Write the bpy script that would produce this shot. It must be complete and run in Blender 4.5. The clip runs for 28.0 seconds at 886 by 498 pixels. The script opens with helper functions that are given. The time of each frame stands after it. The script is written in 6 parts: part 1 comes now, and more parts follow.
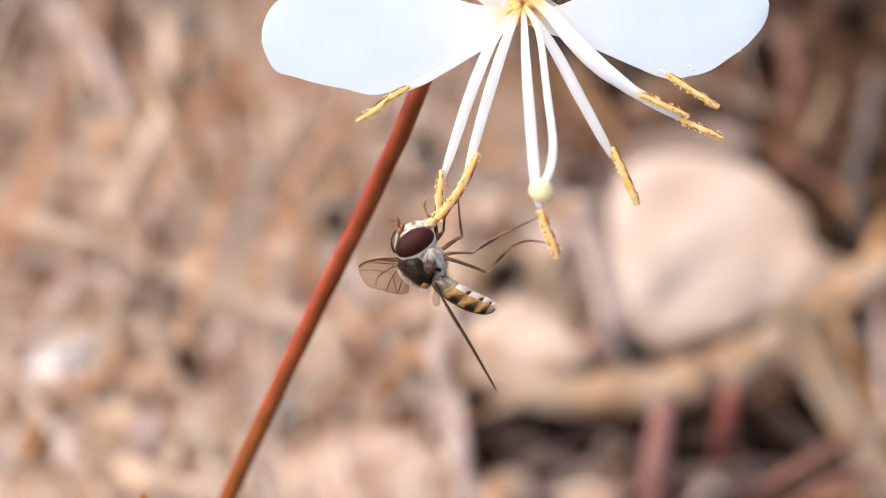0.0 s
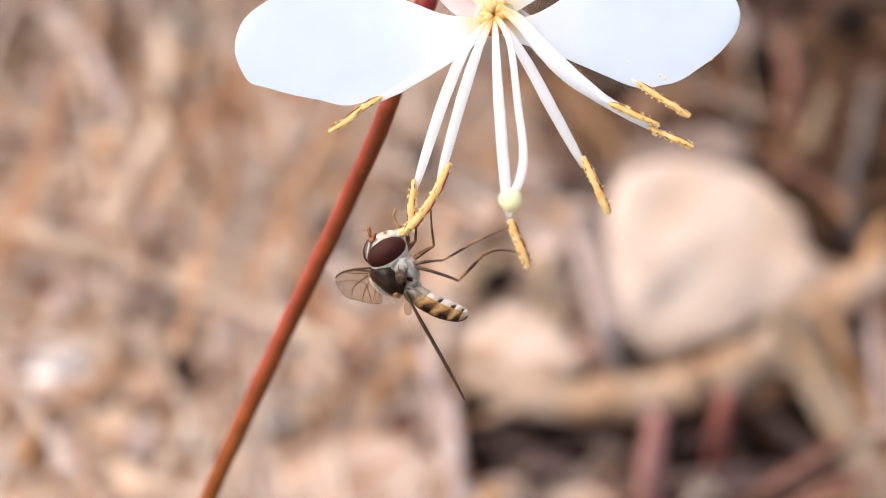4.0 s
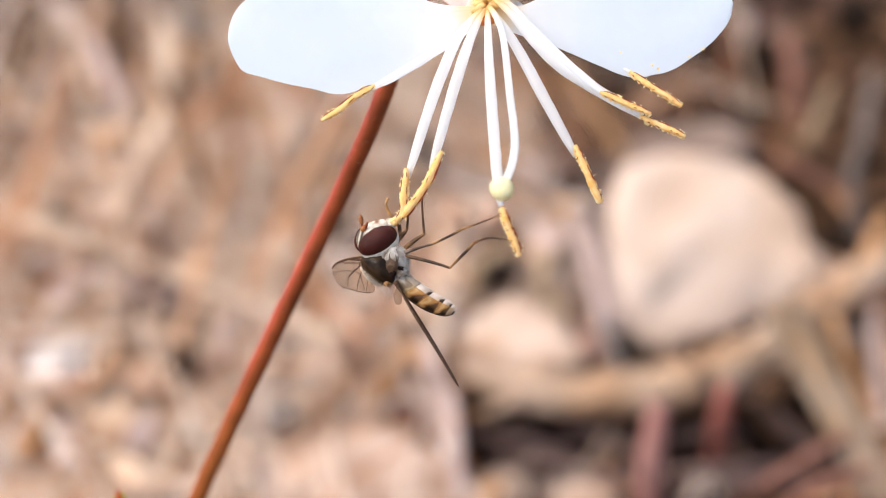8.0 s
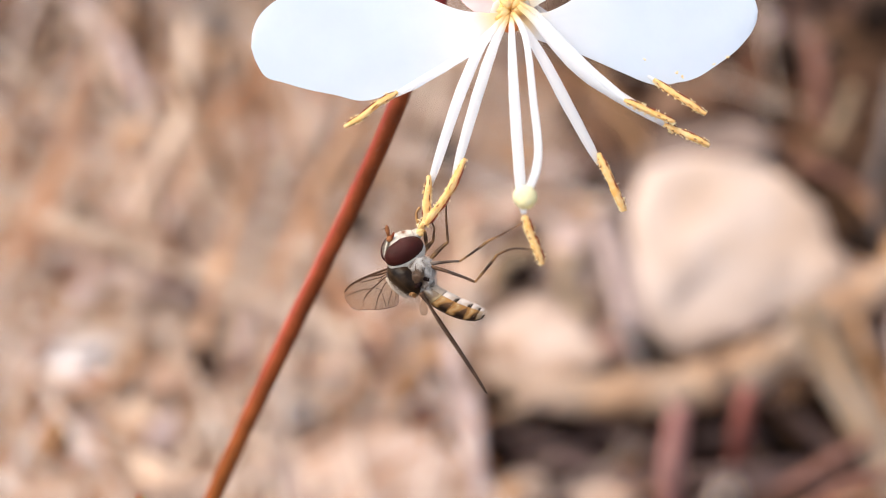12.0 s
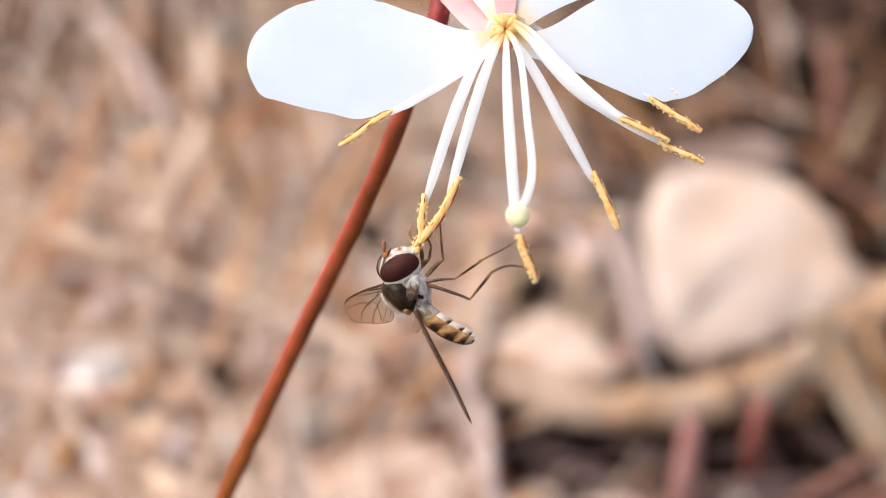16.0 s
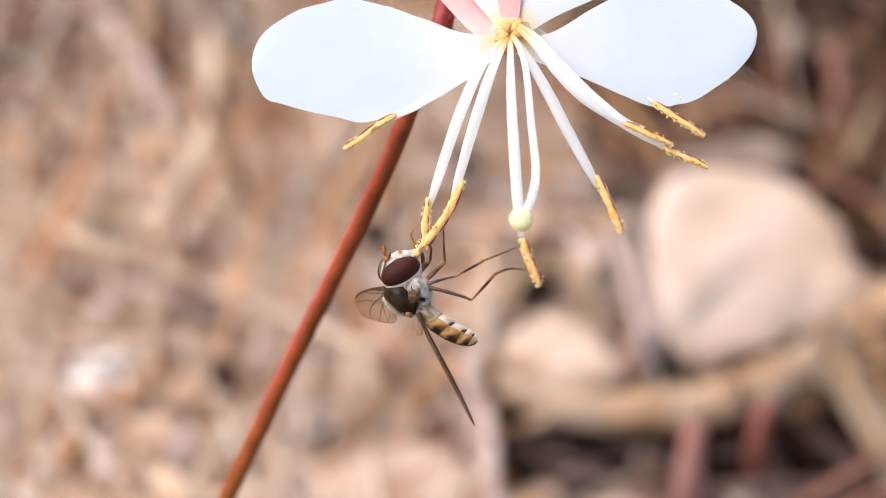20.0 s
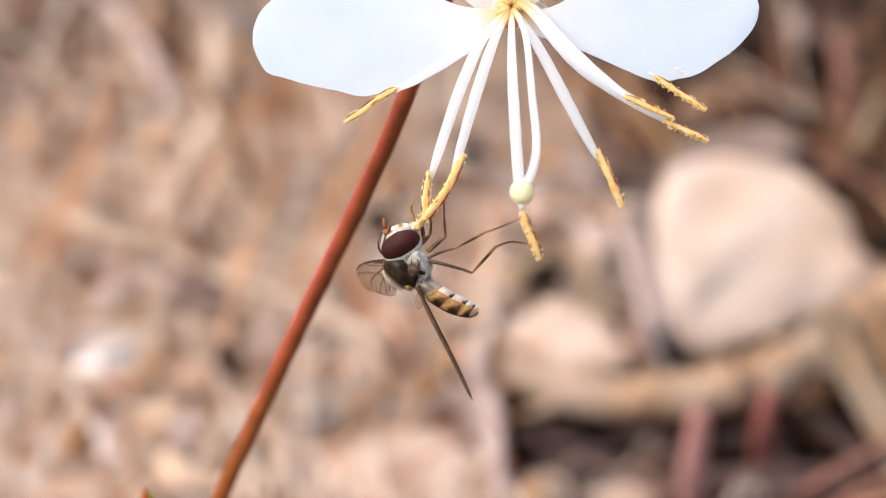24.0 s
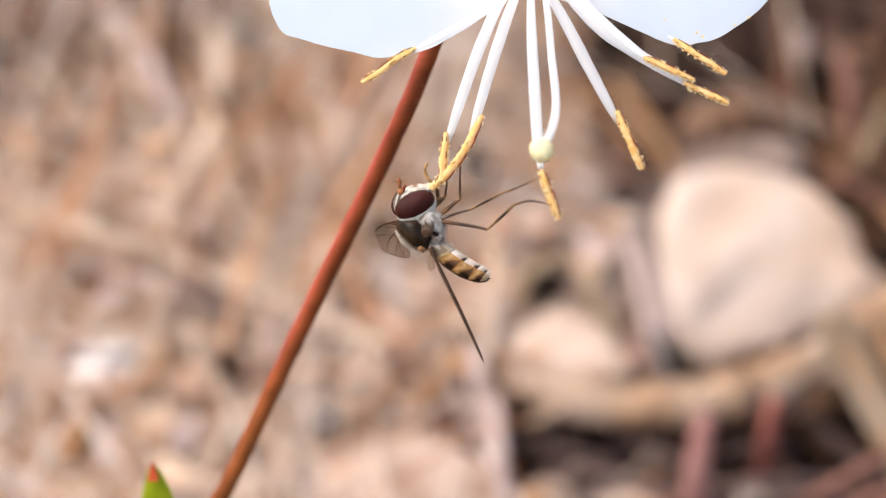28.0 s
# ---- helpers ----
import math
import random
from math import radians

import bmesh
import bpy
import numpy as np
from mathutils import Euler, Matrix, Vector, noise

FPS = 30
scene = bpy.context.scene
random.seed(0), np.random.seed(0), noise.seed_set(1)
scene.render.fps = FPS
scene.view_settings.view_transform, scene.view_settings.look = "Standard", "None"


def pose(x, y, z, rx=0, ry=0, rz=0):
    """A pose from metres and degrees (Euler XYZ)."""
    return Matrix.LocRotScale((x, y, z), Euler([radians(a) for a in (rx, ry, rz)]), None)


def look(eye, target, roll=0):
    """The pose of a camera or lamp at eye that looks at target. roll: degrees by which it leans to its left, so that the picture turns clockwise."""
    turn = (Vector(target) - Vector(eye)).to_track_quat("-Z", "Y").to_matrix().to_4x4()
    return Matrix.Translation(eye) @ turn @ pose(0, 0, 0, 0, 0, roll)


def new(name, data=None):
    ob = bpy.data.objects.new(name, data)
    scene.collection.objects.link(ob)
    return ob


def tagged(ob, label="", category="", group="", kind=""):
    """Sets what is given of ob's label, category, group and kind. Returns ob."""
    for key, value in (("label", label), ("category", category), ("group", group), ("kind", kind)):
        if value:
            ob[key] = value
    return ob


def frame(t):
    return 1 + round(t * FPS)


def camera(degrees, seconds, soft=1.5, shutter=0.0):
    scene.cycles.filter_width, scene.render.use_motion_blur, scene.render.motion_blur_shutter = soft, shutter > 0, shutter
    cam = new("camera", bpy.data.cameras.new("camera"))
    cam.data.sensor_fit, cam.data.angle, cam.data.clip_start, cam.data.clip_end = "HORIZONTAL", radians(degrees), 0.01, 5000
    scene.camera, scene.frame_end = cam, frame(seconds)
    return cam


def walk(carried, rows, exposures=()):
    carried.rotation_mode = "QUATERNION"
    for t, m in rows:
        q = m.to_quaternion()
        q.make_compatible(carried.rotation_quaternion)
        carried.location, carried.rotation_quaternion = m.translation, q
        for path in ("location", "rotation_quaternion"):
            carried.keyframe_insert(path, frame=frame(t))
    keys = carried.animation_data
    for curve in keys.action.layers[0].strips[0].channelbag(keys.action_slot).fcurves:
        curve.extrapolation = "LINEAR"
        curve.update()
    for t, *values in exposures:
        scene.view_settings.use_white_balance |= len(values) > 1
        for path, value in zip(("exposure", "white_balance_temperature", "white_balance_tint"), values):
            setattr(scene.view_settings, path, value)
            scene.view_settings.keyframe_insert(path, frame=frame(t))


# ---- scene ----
cam = camera(22.0, 28.0, soft=0.55)
# a macro lens: the flower is in focus, the ground behind it is not
cam.data.dof.use_dof = True
cam.data.dof.focus_distance = 0.163
cam.data.dof.aperture_fstop = 21.0
walk(cam, [
    (0, pose(-0.00003, 0.00029, 0.21535, 51.983, 0.09, -0.079)),
    (0.5, pose(0.00076, 0.00019, 0.21561, 51.888, 0.161, -0.084)),
    (1, pose(0.00117, -0.00006, 0.21583, 52.086, 0.138, -0.064)),
    (1.5, pose(0.0014, -0.00033, 0.21547, 52.137, 0.284, -0.076)),
    (2, pose(0.00033, 0.00002, 0.2164, 52.005, 0.182, -0.111)),
    (2.5, pose(0.0015, -0.00016, 0.21536, 52.068, 0.375, 0.024)),
    (3, pose(0.00168, -0.00071, 0.2151, 52.25, 0.169, -0.007)),
    (3.5, pose(0.00299, -0.0001, 0.21573, 52.14, 0.414, 0.063)),
    (5.5, pose(0.00349, -0.00045, 0.21644, 52.042, 0.639, 0.324)),
    (6, pose(0.0036, -0.00065, 0.21601, 52.078, 0.619, 0.328)),
    (6.5, pose(0.00384, -0.00049, 0.21662, 51.986, 0.67, 0.272)),
    (7, pose(0.00342, -0.00078, 0.21623, 52.052, 0.519, 0.308)),
    (7.5, pose(0.00426, -0.00061, 0.21627, 52.125, 0.627, 0.371)),
    (8, pose(0.00459, -0.00084, 0.21579, 52.054, 0.635, 0.445)),
    (8.5, pose(0.00477, -0.00082, 0.21519, 52.024, 0.681, 0.68)),
    (9, pose(0.00476, -0.00064, 0.215, 51.986, 0.677, 0.777)),
    (9.5, pose(0.00476, -0.00064, 0.21526, 52.163, 0.808, 0.874)),
    (10, pose(0.00499, -0.00069, 0.21527, 52.363, 0.689, 1.003)),
    (10.5, pose(0.00386, -0.00054, 0.21642, 52.122, 0.675, 0.907)),
    (11, pose(0.00464, -0.00032, 0.21621, 52.147, 0.843, 0.891)),
    (11.5, pose(0.00426, 0.00016, 0.21636, 51.869, 0.695, 0.947)),
    (13.5, pose(0.00538, 0.00006, 0.21608, 52.007, 0.958, 1.25)),
    (14, pose(0.00532, -0.00071, 0.2157, 52.411, 0.824, 1.333)),
    (14.5, pose(0.00568, 0.00009, 0.21677, 52.057, 1.016, 1.36)),
    (15, pose(0.00726, 0.00088, 0.21646, 51.995, 1.278, 1.582)),
    (15.5, pose(0.0068, 0.00009, 0.21648, 52.235, 1.165, 1.553)),
    (16, pose(0.00715, 0.00055, 0.21693, 52.089, 1.315, 1.629)),
    (16.5, pose(0.00551, 0.00168, 0.21869, 51.788, 1.123, 1.428)),
    (17, pose(0.00629, 0.0008, 0.21768, 51.856, 1.192, 1.712)),
    (17.5, pose(0.00668, 0.0002, 0.21679, 52.044, 1.207, 1.807)),
    (18, pose(0.00634, 0.00009, 0.21638, 51.889, 1.177, 1.682)),
    (18.5, pose(0.00586, 0.00043, 0.21646, 51.956, 1.116, 1.716)),
    (19, pose(0.00652, -0.00003, 0.21585, 51.983, 1.121, 1.723)),
    (19.5, pose(0.00616, -0.00037, 0.21623, 52.048, 1.095, 1.627)),
    (20, pose(0.00724, 0.00047, 0.21746, 52.054, 1.235, 1.844)),
    (20.5, pose(0.0072, -0.00039, 0.21593, 52.055, 1.153, 1.789)),
    (21, pose(0.00782, -0.00017, 0.21606, 52.093, 1.12, 1.913)),
    (21.5, pose(0.00793, 0.00021, 0.21646, 51.871, 1.286, 1.752)),
    (23.5, pose(0.00729, -0.00027, 0.2166, 51.971, 1.219, 2.002)),
    (24, pose(0.00789, -0.0004, 0.2158, 52.055, 1.287, 2.115)),
    (24.5, pose(0.00732, -0.00047, 0.21563, 52.25, 1.211, 2.044)),
    (25, pose(0.00735, -0.00075, 0.2154, 52.375, 1.226, 2.072)),
    (25.5, pose(0.00641, -0.00126, 0.21455, 52.461, 1.048, 1.953)),
    (26, pose(0.00602, -0.00216, 0.21244, 52.649, 0.986, 1.956)),
    (26.5, pose(0.00707, -0.0016, 0.21295, 52.743, 1.009, 2.176)),
    (27, pose(0.00723, -0.00204, 0.21225, 52.919, 0.947, 2.091)),
    (27.5, pose(0.00622, -0.00228, 0.21175, 53.089, 0.916, 2.06)),
    (28, pose(0.00593, -0.00311, 0.2098, 53.388, 0.785, 2.157)),
], exposures=[(0, 1.15, 7150, 10), (28, 1.15, 7150, 10)])

# ---- light: bright, thinly overcast day ----
world = bpy.data.worlds.new("sky")
scene.world = world
world.use_nodes = True
wn = world.node_tree.nodes
sky = wn.new("ShaderNodeTexSky")
sky.sky_type = "NISHITA"
sky.sun_disc = False
sky.sun_elevation, sky.sun_rotation = radians(56), radians(-62)
sky.air_density, sky.dust_density = 1.0, 3.0
wn["Background"].inputs["Strength"].default_value = 0.15
world.node_tree.links.new(sky.outputs[0], wn["Background"].inputs["Color"])
sun = new("sun", bpy.data.lights.new("sun", "SUN"))
sun.data.energy, sun.data.angle, sun.data.color = 1.5, radians(40), (1.0, 0.95, 0.88)
sun.matrix_world = look((-0.49, -0.26, 0.83), (0, 0, 0))


# ---- materials ----
def material(name, stops, scale=800.0, detail=4.0, rough=0.6, bump=0.0, bump_scale=None, metal=0.0, island=0.0, stretch=None,
             spec=0.4, sub=0.0, sub_color=None, coat=0.0, sheen=0.0, transmit=0.0, patch=None, patch_scale=40.0):
    """A surface whose colour runs over stops (position, r, g, b) by noise, and by each loose piece when island is over 0."""
    m = bpy.data.materials.new(name)
    m.use_nodes = True
    nt = m.node_tree
    b = nt.nodes["Principled BSDF"]
    tc = nt.nodes.new("ShaderNodeTexCoord")
    mp = nt.nodes.new("ShaderNodeMapping")
    mp.inputs["Scale"].default_value = stretch or (1, 1, 1)
    nt.links.new(tc.outputs["Object"], mp.inputs["Vector"])
    nz = nt.nodes.new("ShaderNodeTexNoise")
    nz.inputs["Scale"].default_value, nz.inputs["Detail"].default_value = scale, detail
    nt.links.new(mp.outputs[0], nz.inputs["Vector"])
    ramp = nt.nodes.new("ShaderNodeValToRGB")
    while len(ramp.color_ramp.elements) < len(stops):
        ramp.color_ramp.elements.new(0.5)
    for e, (p, *c) in zip(ramp.color_ramp.elements, stops):
        e.position, e.color = p, (*c, 1)
    fac = nz.outputs["Fac"]
    if island:
        geo = nt.nodes.new("ShaderNodeNewGeometry")
        mix = nt.nodes.new("ShaderNodeMix")
        mix.inputs[0].default_value = island
        nt.links.new(nz.outputs["Fac"], mix.inputs[2])
        nt.links.new(geo.outputs["Random Per Island"], mix.inputs[3])
        fac = mix.outputs[0]
    nt.links.new(fac, ramp.inputs["Fac"])
    color = ramp.outputs["Color"]
    if patch:
        broad = nt.nodes.new("ShaderNodeTexNoise")
        broad.inputs["Scale"].default_value, broad.inputs["Detail"].default_value = patch_scale, 2
        nt.links.new(tc.outputs["Object"], broad.inputs["Vector"])
        tint = nt.nodes.new("ShaderNodeValToRGB")
        tint.color_ramp.elements.new(0.5)
        for e, p, c in zip(tint.color_ramp.elements, (0.38, 0.5, 0.62), patch):
            e.position, e.color = p, (*c, 1)
        nt.links.new(broad.outputs["Fac"], tint.inputs["Fac"])
        mul = nt.nodes.new("ShaderNodeMix")
        mul.data_type, mul.blend_type = "RGBA", "MULTIPLY"
        mul.inputs[0].default_value = 1.0
        nt.links.new(color, mul.inputs[6])
        nt.links.new(tint.outputs["Color"], mul.inputs[7])
        color = mul.outputs[2]
    nt.links.new(color, b.inputs["Base Color"])
    b.inputs["Roughness"].default_value, b.inputs["Metallic"].default_value = rough, metal
    b.inputs["Specular IOR Level"].default_value = spec
    b.inputs["Coat Weight"].default_value = coat
    b.inputs["Sheen Weight"].default_value = sheen
    if sub:
        b.inputs["Subsurface Weight"].default_value = sub
        b.inputs["Subsurface Radius"].default_value = sub_color or (1, 1, 1)
        b.inputs["Subsurface Scale"].default_value = 0.0004
    if bump:
        n2 = nt.nodes.new("ShaderNodeTexNoise")
        n2.inputs["Scale"].default_value, n2.inputs["Detail"].default_value = bump_scale or scale * 3, 5
        nt.links.new(mp.outputs[0], n2.inputs["Vector"])
        bp = nt.nodes.new("ShaderNodeBump")
        bp.inputs["Strength"].default_value, bp.inputs["Distance"].default_value = bump, 0.0005
        nt.links.new(n2.outputs["Fac"], bp.inputs["Height"])
        nt.links.new(bp.outputs[0], b.inputs["Normal"])
    if transmit:
        out = nt.nodes["Material Output"]
        tr = nt.nodes.new("ShaderNodeBsdfTranslucent")
        ms = nt.nodes.new("ShaderNodeMixShader")
        ms.inputs[0].default_value = transmit
        nt.links.new(ramp.outputs["Color"], tr.inputs["Color"])
        nt.links.new(b.outputs[0], ms.inputs[1])
        nt.links.new(tr.outputs[0], ms.inputs[2])
        nt.links.new(ms.outputs[0], out.inputs["Surface"])
    return m




THROAT = material("throat", [(0.25, 0.91, 0.62, 0.24), (0.45, 0.94, 0.77, 0.42), (0.75, 0.95, 0.88, 0.66)], 1300, 4, 0.65, 0.2, 2500, transmit=0.65, spec=0.08)
THROAT_DEEP = material("throat_deep", [(0.3, 0.80, 0.46, 0.14), (0.7, 0.90, 0.64, 0.28)], 1500, 3, 0.6, 0.2, 2500, spec=0.15)

SEPAL = material("sepal", [(0.3, 0.78, 0.36, 0.38), (0.7, 0.86, 0.58, 0.58)], 350, 3, 0.5, 0.2, 2000, transmit=0.25)
RECEPTACLE = material("receptacle", [(0.3, 0.78, 0.27, 0.09), (0.7, 0.90, 0.46, 0.20)], 1500, 3, 0.6, 0.2, 3000, spec=0.1, transmit=0.35)
STIGMA = material("stigma", [(0.3, 0.86, 0.79, 0.46), (0.7, 0.91, 0.87, 0.62)], 2500, 4, 0.6, 0.3, 5000, transmit=0.3, spec=0.15)
ANTHER = material("anther", [(0.3, 0.92, 0.52, 0.16), (0.5, 0.96, 0.66, 0.28), (0.8, 0.97, 0.77, 0.44)], 1600, 4, 0.7, 0.35, 6000, spec=0.08, transmit=0.3)
POLLEN = material("pollen", [(0.2, 0.95, 0.73, 0.36), (0.8, 0.97, 0.86, 0.57)], 2000, 2, 0.7, island=0.7, spec=0.1, transmit=0.35)
SEAM = material("seam", [(0.3, 0.14, 0.022, 0.010), (0.7, 0.33, 0.075, 0.026)], 2500, 3, 0.6, 0.3, spec=0.15)
NODE = material("node", [(0.3, 0.15, 0.015, 0.015), (0.7, 0.30, 0.03, 0.03)], 500, 4, 0.45, 0.25, 3000)
LEAF = material("leaf", [(0.3, 0.32, 0.40, 0.012), (0.7, 0.46, 0.52, 0.035)], 500, 4, 0.5, 0.2, 2500, transmit=0.4, spec=0.15)
LEAF_TIP = material("leaf_tip", [(0.3, 0.33, 0.035, 0.010), (0.7, 0.46, 0.07, 0.022)], 600, 3, 0.5, 0.2, spec=0.15)
EYE = material("eye", [(0.3, 0.030, 0.006, 0.004), (0.7, 0.050, 0.010, 0.008)], 700, 2, 0.40, 0.25, 26000, spec=0.12)
RIM = material("rim", [(0.3, 0.46, 0.41, 0.35), (0.7, 0.66, 0.61, 0.54)], 3000, 3, 0.85, 0.3, 9000, spec=0.08)
SCUTELLUM = material("scutellum", [(0.3, 0.26, 0.11, 0.03), (0.7, 0.42, 0.22, 0.08)], 2000, 3, 0.5, 0.3)
BLACK = material("black_band", [(0.3, 0.012, 0.007, 0.004), (0.7, 0.034, 0.018, 0.010)], 1500, 4, 0.45, 0.2, 6000, spec=0.12)
SOCKET = material("wing_socket", [(0.3, 0.006, 0.003, 0.003), (0.7, 0.032, 0.012, 0.010)], 1500, 4, 0.6, 0.3, 7000, spec=0.08)
LEG_DARK = material("leg_dark", [(0.42, 0.020, 0.010, 0.006), (0.56, 0.055, 0.026, 0.012), (0.70, 0.20, 0.10, 0.042)], 1100, 2, 0.45, 0.2, 8000, spec=0.25)
ANTENNA = material("antenna", [(0.3, 0.17, 0.052, 0.018), (0.7, 0.36, 0.135, 0.05)], 2500, 3, 0.5, 0.2, spec=0.2)
HAIR = material("hair", [(0.3, 0.52, 0.42, 0.33), (0.7, 0.74, 0.66, 0.57)], 900, 2, 0.5, island=0.6, spec=0.1)
VEIN = material("vein", [(0.3, 0.042, 0.020, 0.012), (0.7, 0.115, 0.058, 0.032)], 1200, 2, 0.5, spec=0.15)
# soil made darker than its own tone: part of the hollows' shade is in it
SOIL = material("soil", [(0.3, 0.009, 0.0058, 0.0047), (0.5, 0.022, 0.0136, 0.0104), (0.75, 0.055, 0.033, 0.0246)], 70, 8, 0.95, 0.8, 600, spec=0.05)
STONE = material("stone", [(0.3, 0.39, 0.2946, 0.2365), (0.5, 0.51, 0.4007, 0.3363), (0.7, 0.595, 0.4881, 0.4246)], 70, 7, 0.9, 0.5, 500, patch=((1.0, 0.93, 0.86), (0.91, 0.90, 0.90), (1.04, 1.03, 1.04)), patch_scale=75)
MOTTLED_STONE = material("mottled_stone", [(0.3, 0.36, 0.2651, 0.2109), (0.5, 0.49, 0.3879, 0.3259), (0.7, 0.64, 0.5499, 0.4892)], 190, 6, 0.9, 0.6, 500, patch=((1.0, 0.86, 0.74), (0.92, 0.86, 0.82), (1.08, 1.04, 1.02)), patch_scale=170)
DULL_STONE = material("dull_stone", [(0.3, 0.28, 0.1905, 0.147), (0.5, 0.43, 0.3191, 0.2571), (0.7, 0.55, 0.4335, 0.3698)], 150, 7, 0.9, 0.6, 500, patch=((1.0, 0.82, 0.70), (0.88, 0.84, 0.82), (1.05, 1.0, 1.0)), patch_scale=130)
QUARTZ = material("quartz", [(0.3, 0.66, 0.585, 0.555), (0.7, 0.82, 0.76, 0.735)], 90, 6, 0.8, 0.4, 500)
RED_TWIG = material("red_twig", [(0.3, 0.22, 0.06, 0.045), (0.7, 0.38, 0.13, 0.10)], 120, 5, 0.7, 0.4, 900)
STRAW = material("straw", [(0, 0.082, 0.03997, 0.02137), (0.3, 0.2826, 0.1607, 0.08873), (0.5, 0.4193, 0.2778, 0.1891), (0.7, 0.4923, 0.3734, 0.2959), (1, 0.6746, 0.5297, 0.4234)], 45, 4, 0.8, 0.3, 1500, island=0.65, spec=0.2, patch=((1.05, 0.66, 0.38), (0.98, 0.82, 0.70), (0.93, 0.92, 1.0)), patch_scale=38)
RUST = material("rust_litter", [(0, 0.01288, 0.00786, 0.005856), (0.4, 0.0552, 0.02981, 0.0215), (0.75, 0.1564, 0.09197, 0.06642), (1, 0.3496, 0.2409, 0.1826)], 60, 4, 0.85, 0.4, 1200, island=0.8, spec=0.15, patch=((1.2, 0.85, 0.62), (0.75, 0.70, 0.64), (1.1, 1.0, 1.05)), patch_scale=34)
BLEACHED = material("bleached", [(0, 0.46, 0.3025, 0.2014), (0.5, 0.6, 0.4468, 0.3344), (1, 0.76, 0.6265, 0.513)], 60, 4, 0.75, 0.3, 1500, island=0.7, spec=0.2)
FINE_STRAW = material("fine_straw", [(0, 0.34, 0.2013, 0.1206), (0.45, 0.66, 0.5008, 0.3847), (1, 0.88, 0.7709, 0.6745)], 60, 3, 0.5, 0.2, 1500, island=0.85, spec=0.45)
PALE_STRAW = material("pale_straw", [(0.3, 0.62, 0.5144, 0.46), (0.7, 0.8, 0.7144, 0.6675)], 90, 4, 0.6, 0.3, 1500, spec=0.3)
BRANCH = material("branch", [(0.25, 0.19, 0.1178, 0.076), (0.5, 0.36, 0.2504, 0.1767), (0.75, 0.46, 0.3398, 0.2603)], 90, 6, 0.85, 0.6, 900, patch=((1.0, 0.86, 0.72), (0.9, 0.9, 0.9), (1.05, 1.05, 1.1)), patch_scale=80)
PINK_TWIG = material("pink_twig", [(0.3, 0.27, 0.11, 0.095), (0.7, 0.43, 0.23, 0.20)], 90, 5, 0.7, 0.4, 900)
# mauve-brown, darkened so that stems in the hollow look shaded
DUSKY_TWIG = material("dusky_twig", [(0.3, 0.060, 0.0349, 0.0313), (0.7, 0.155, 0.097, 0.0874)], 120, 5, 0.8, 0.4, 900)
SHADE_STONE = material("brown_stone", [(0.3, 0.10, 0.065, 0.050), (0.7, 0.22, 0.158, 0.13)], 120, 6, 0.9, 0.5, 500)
GREY_STRAW = material("grey_straw", [(0, 0.07, 0.04763, 0.03971), (0.5, 0.24, 0.1762, 0.1533), (1, 0.42, 0.3334, 0.2976)], 60, 4, 0.8, 0.3, 1200, island=0.7, spec=0.15)
PINK_STONE = material("pink_stone", [(0.3, 0.34, 0.17, 0.13), (0.7, 0.50, 0.31, 0.26)], 130, 5, 0.85, 0.5, 700)
LILAC = material("lilac_stalk", [(0.3, 0.36, 0.2565, 0.23), (0.7, 0.6, 0.4664, 0.4284)], 120, 5, 0.8, 0.4, 900)
PINKISH = material("pinkish_stalk", [(0.3, 0.41, 0.2337, 0.1596), (0.7, 0.59, 0.3859, 0.2774)], 120, 5, 0.8, 0.4, 900)
OCHRE = material("ochre_stalk", [(0.3, 0.36, 0.181, 0.0816), (0.7, 0.54, 0.3143, 0.1679)], 120, 5, 0.8, 0.4, 900)
OLIVE = material("olive_stalk", [(0.3, 0.22, 0.1455, 0.0859), (0.7, 0.38, 0.2764, 0.1818)], 120, 5, 0.8, 0.4, 900)
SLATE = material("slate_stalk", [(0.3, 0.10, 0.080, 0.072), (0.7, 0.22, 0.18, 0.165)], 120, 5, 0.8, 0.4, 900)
RUSTY = material("rusty_stalk", [(0.3, 0.16, 0.063, 0.0424), (0.7, 0.30, 0.1406, 0.101)], 120, 5, 0.8, 0.4, 900)
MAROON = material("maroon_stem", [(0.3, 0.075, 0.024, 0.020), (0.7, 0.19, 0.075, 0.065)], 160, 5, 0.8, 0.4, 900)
# near-black and dark brown, mostly for shade in the gaps of the straw
GAP_DARK = material("clod", [(0.3, 0.012, 0.008, 0.006), (0.7, 0.045, 0.028, 0.021)], 300, 6, 0.95, 0.8, 900, spec=0.05)
DARK_BROWN = material("dark_brown", [(0.3, 0.045, 0.024, 0.014), (0.7, 0.13, 0.070, 0.042)], 300, 6, 0.95, 0.8, 900, spec=0.05)
BLADE = material("leaf_blade", [(0.3, 0.20, 0.142, 0.096), (0.7, 0.345, 0.258, 0.19)], 60, 5, 0.8, 0.4, 900, stretch=(3, 1, 1), patch=((1.0, 0.88, 0.74), (0.9, 0.9, 0.9), (1.08, 1.05, 1.05)), patch_scale=90)
PEBBLE = material("pebble", [(0, 0.12, 0.0762, 0.05861), (0.4, 0.36, 0.2381, 0.1758), (0.7, 0.44, 0.3334, 0.2706), (1, 0.58, 0.4286, 0.3428)], 60, 4, 0.9, 0.4, 900, island=0.8)
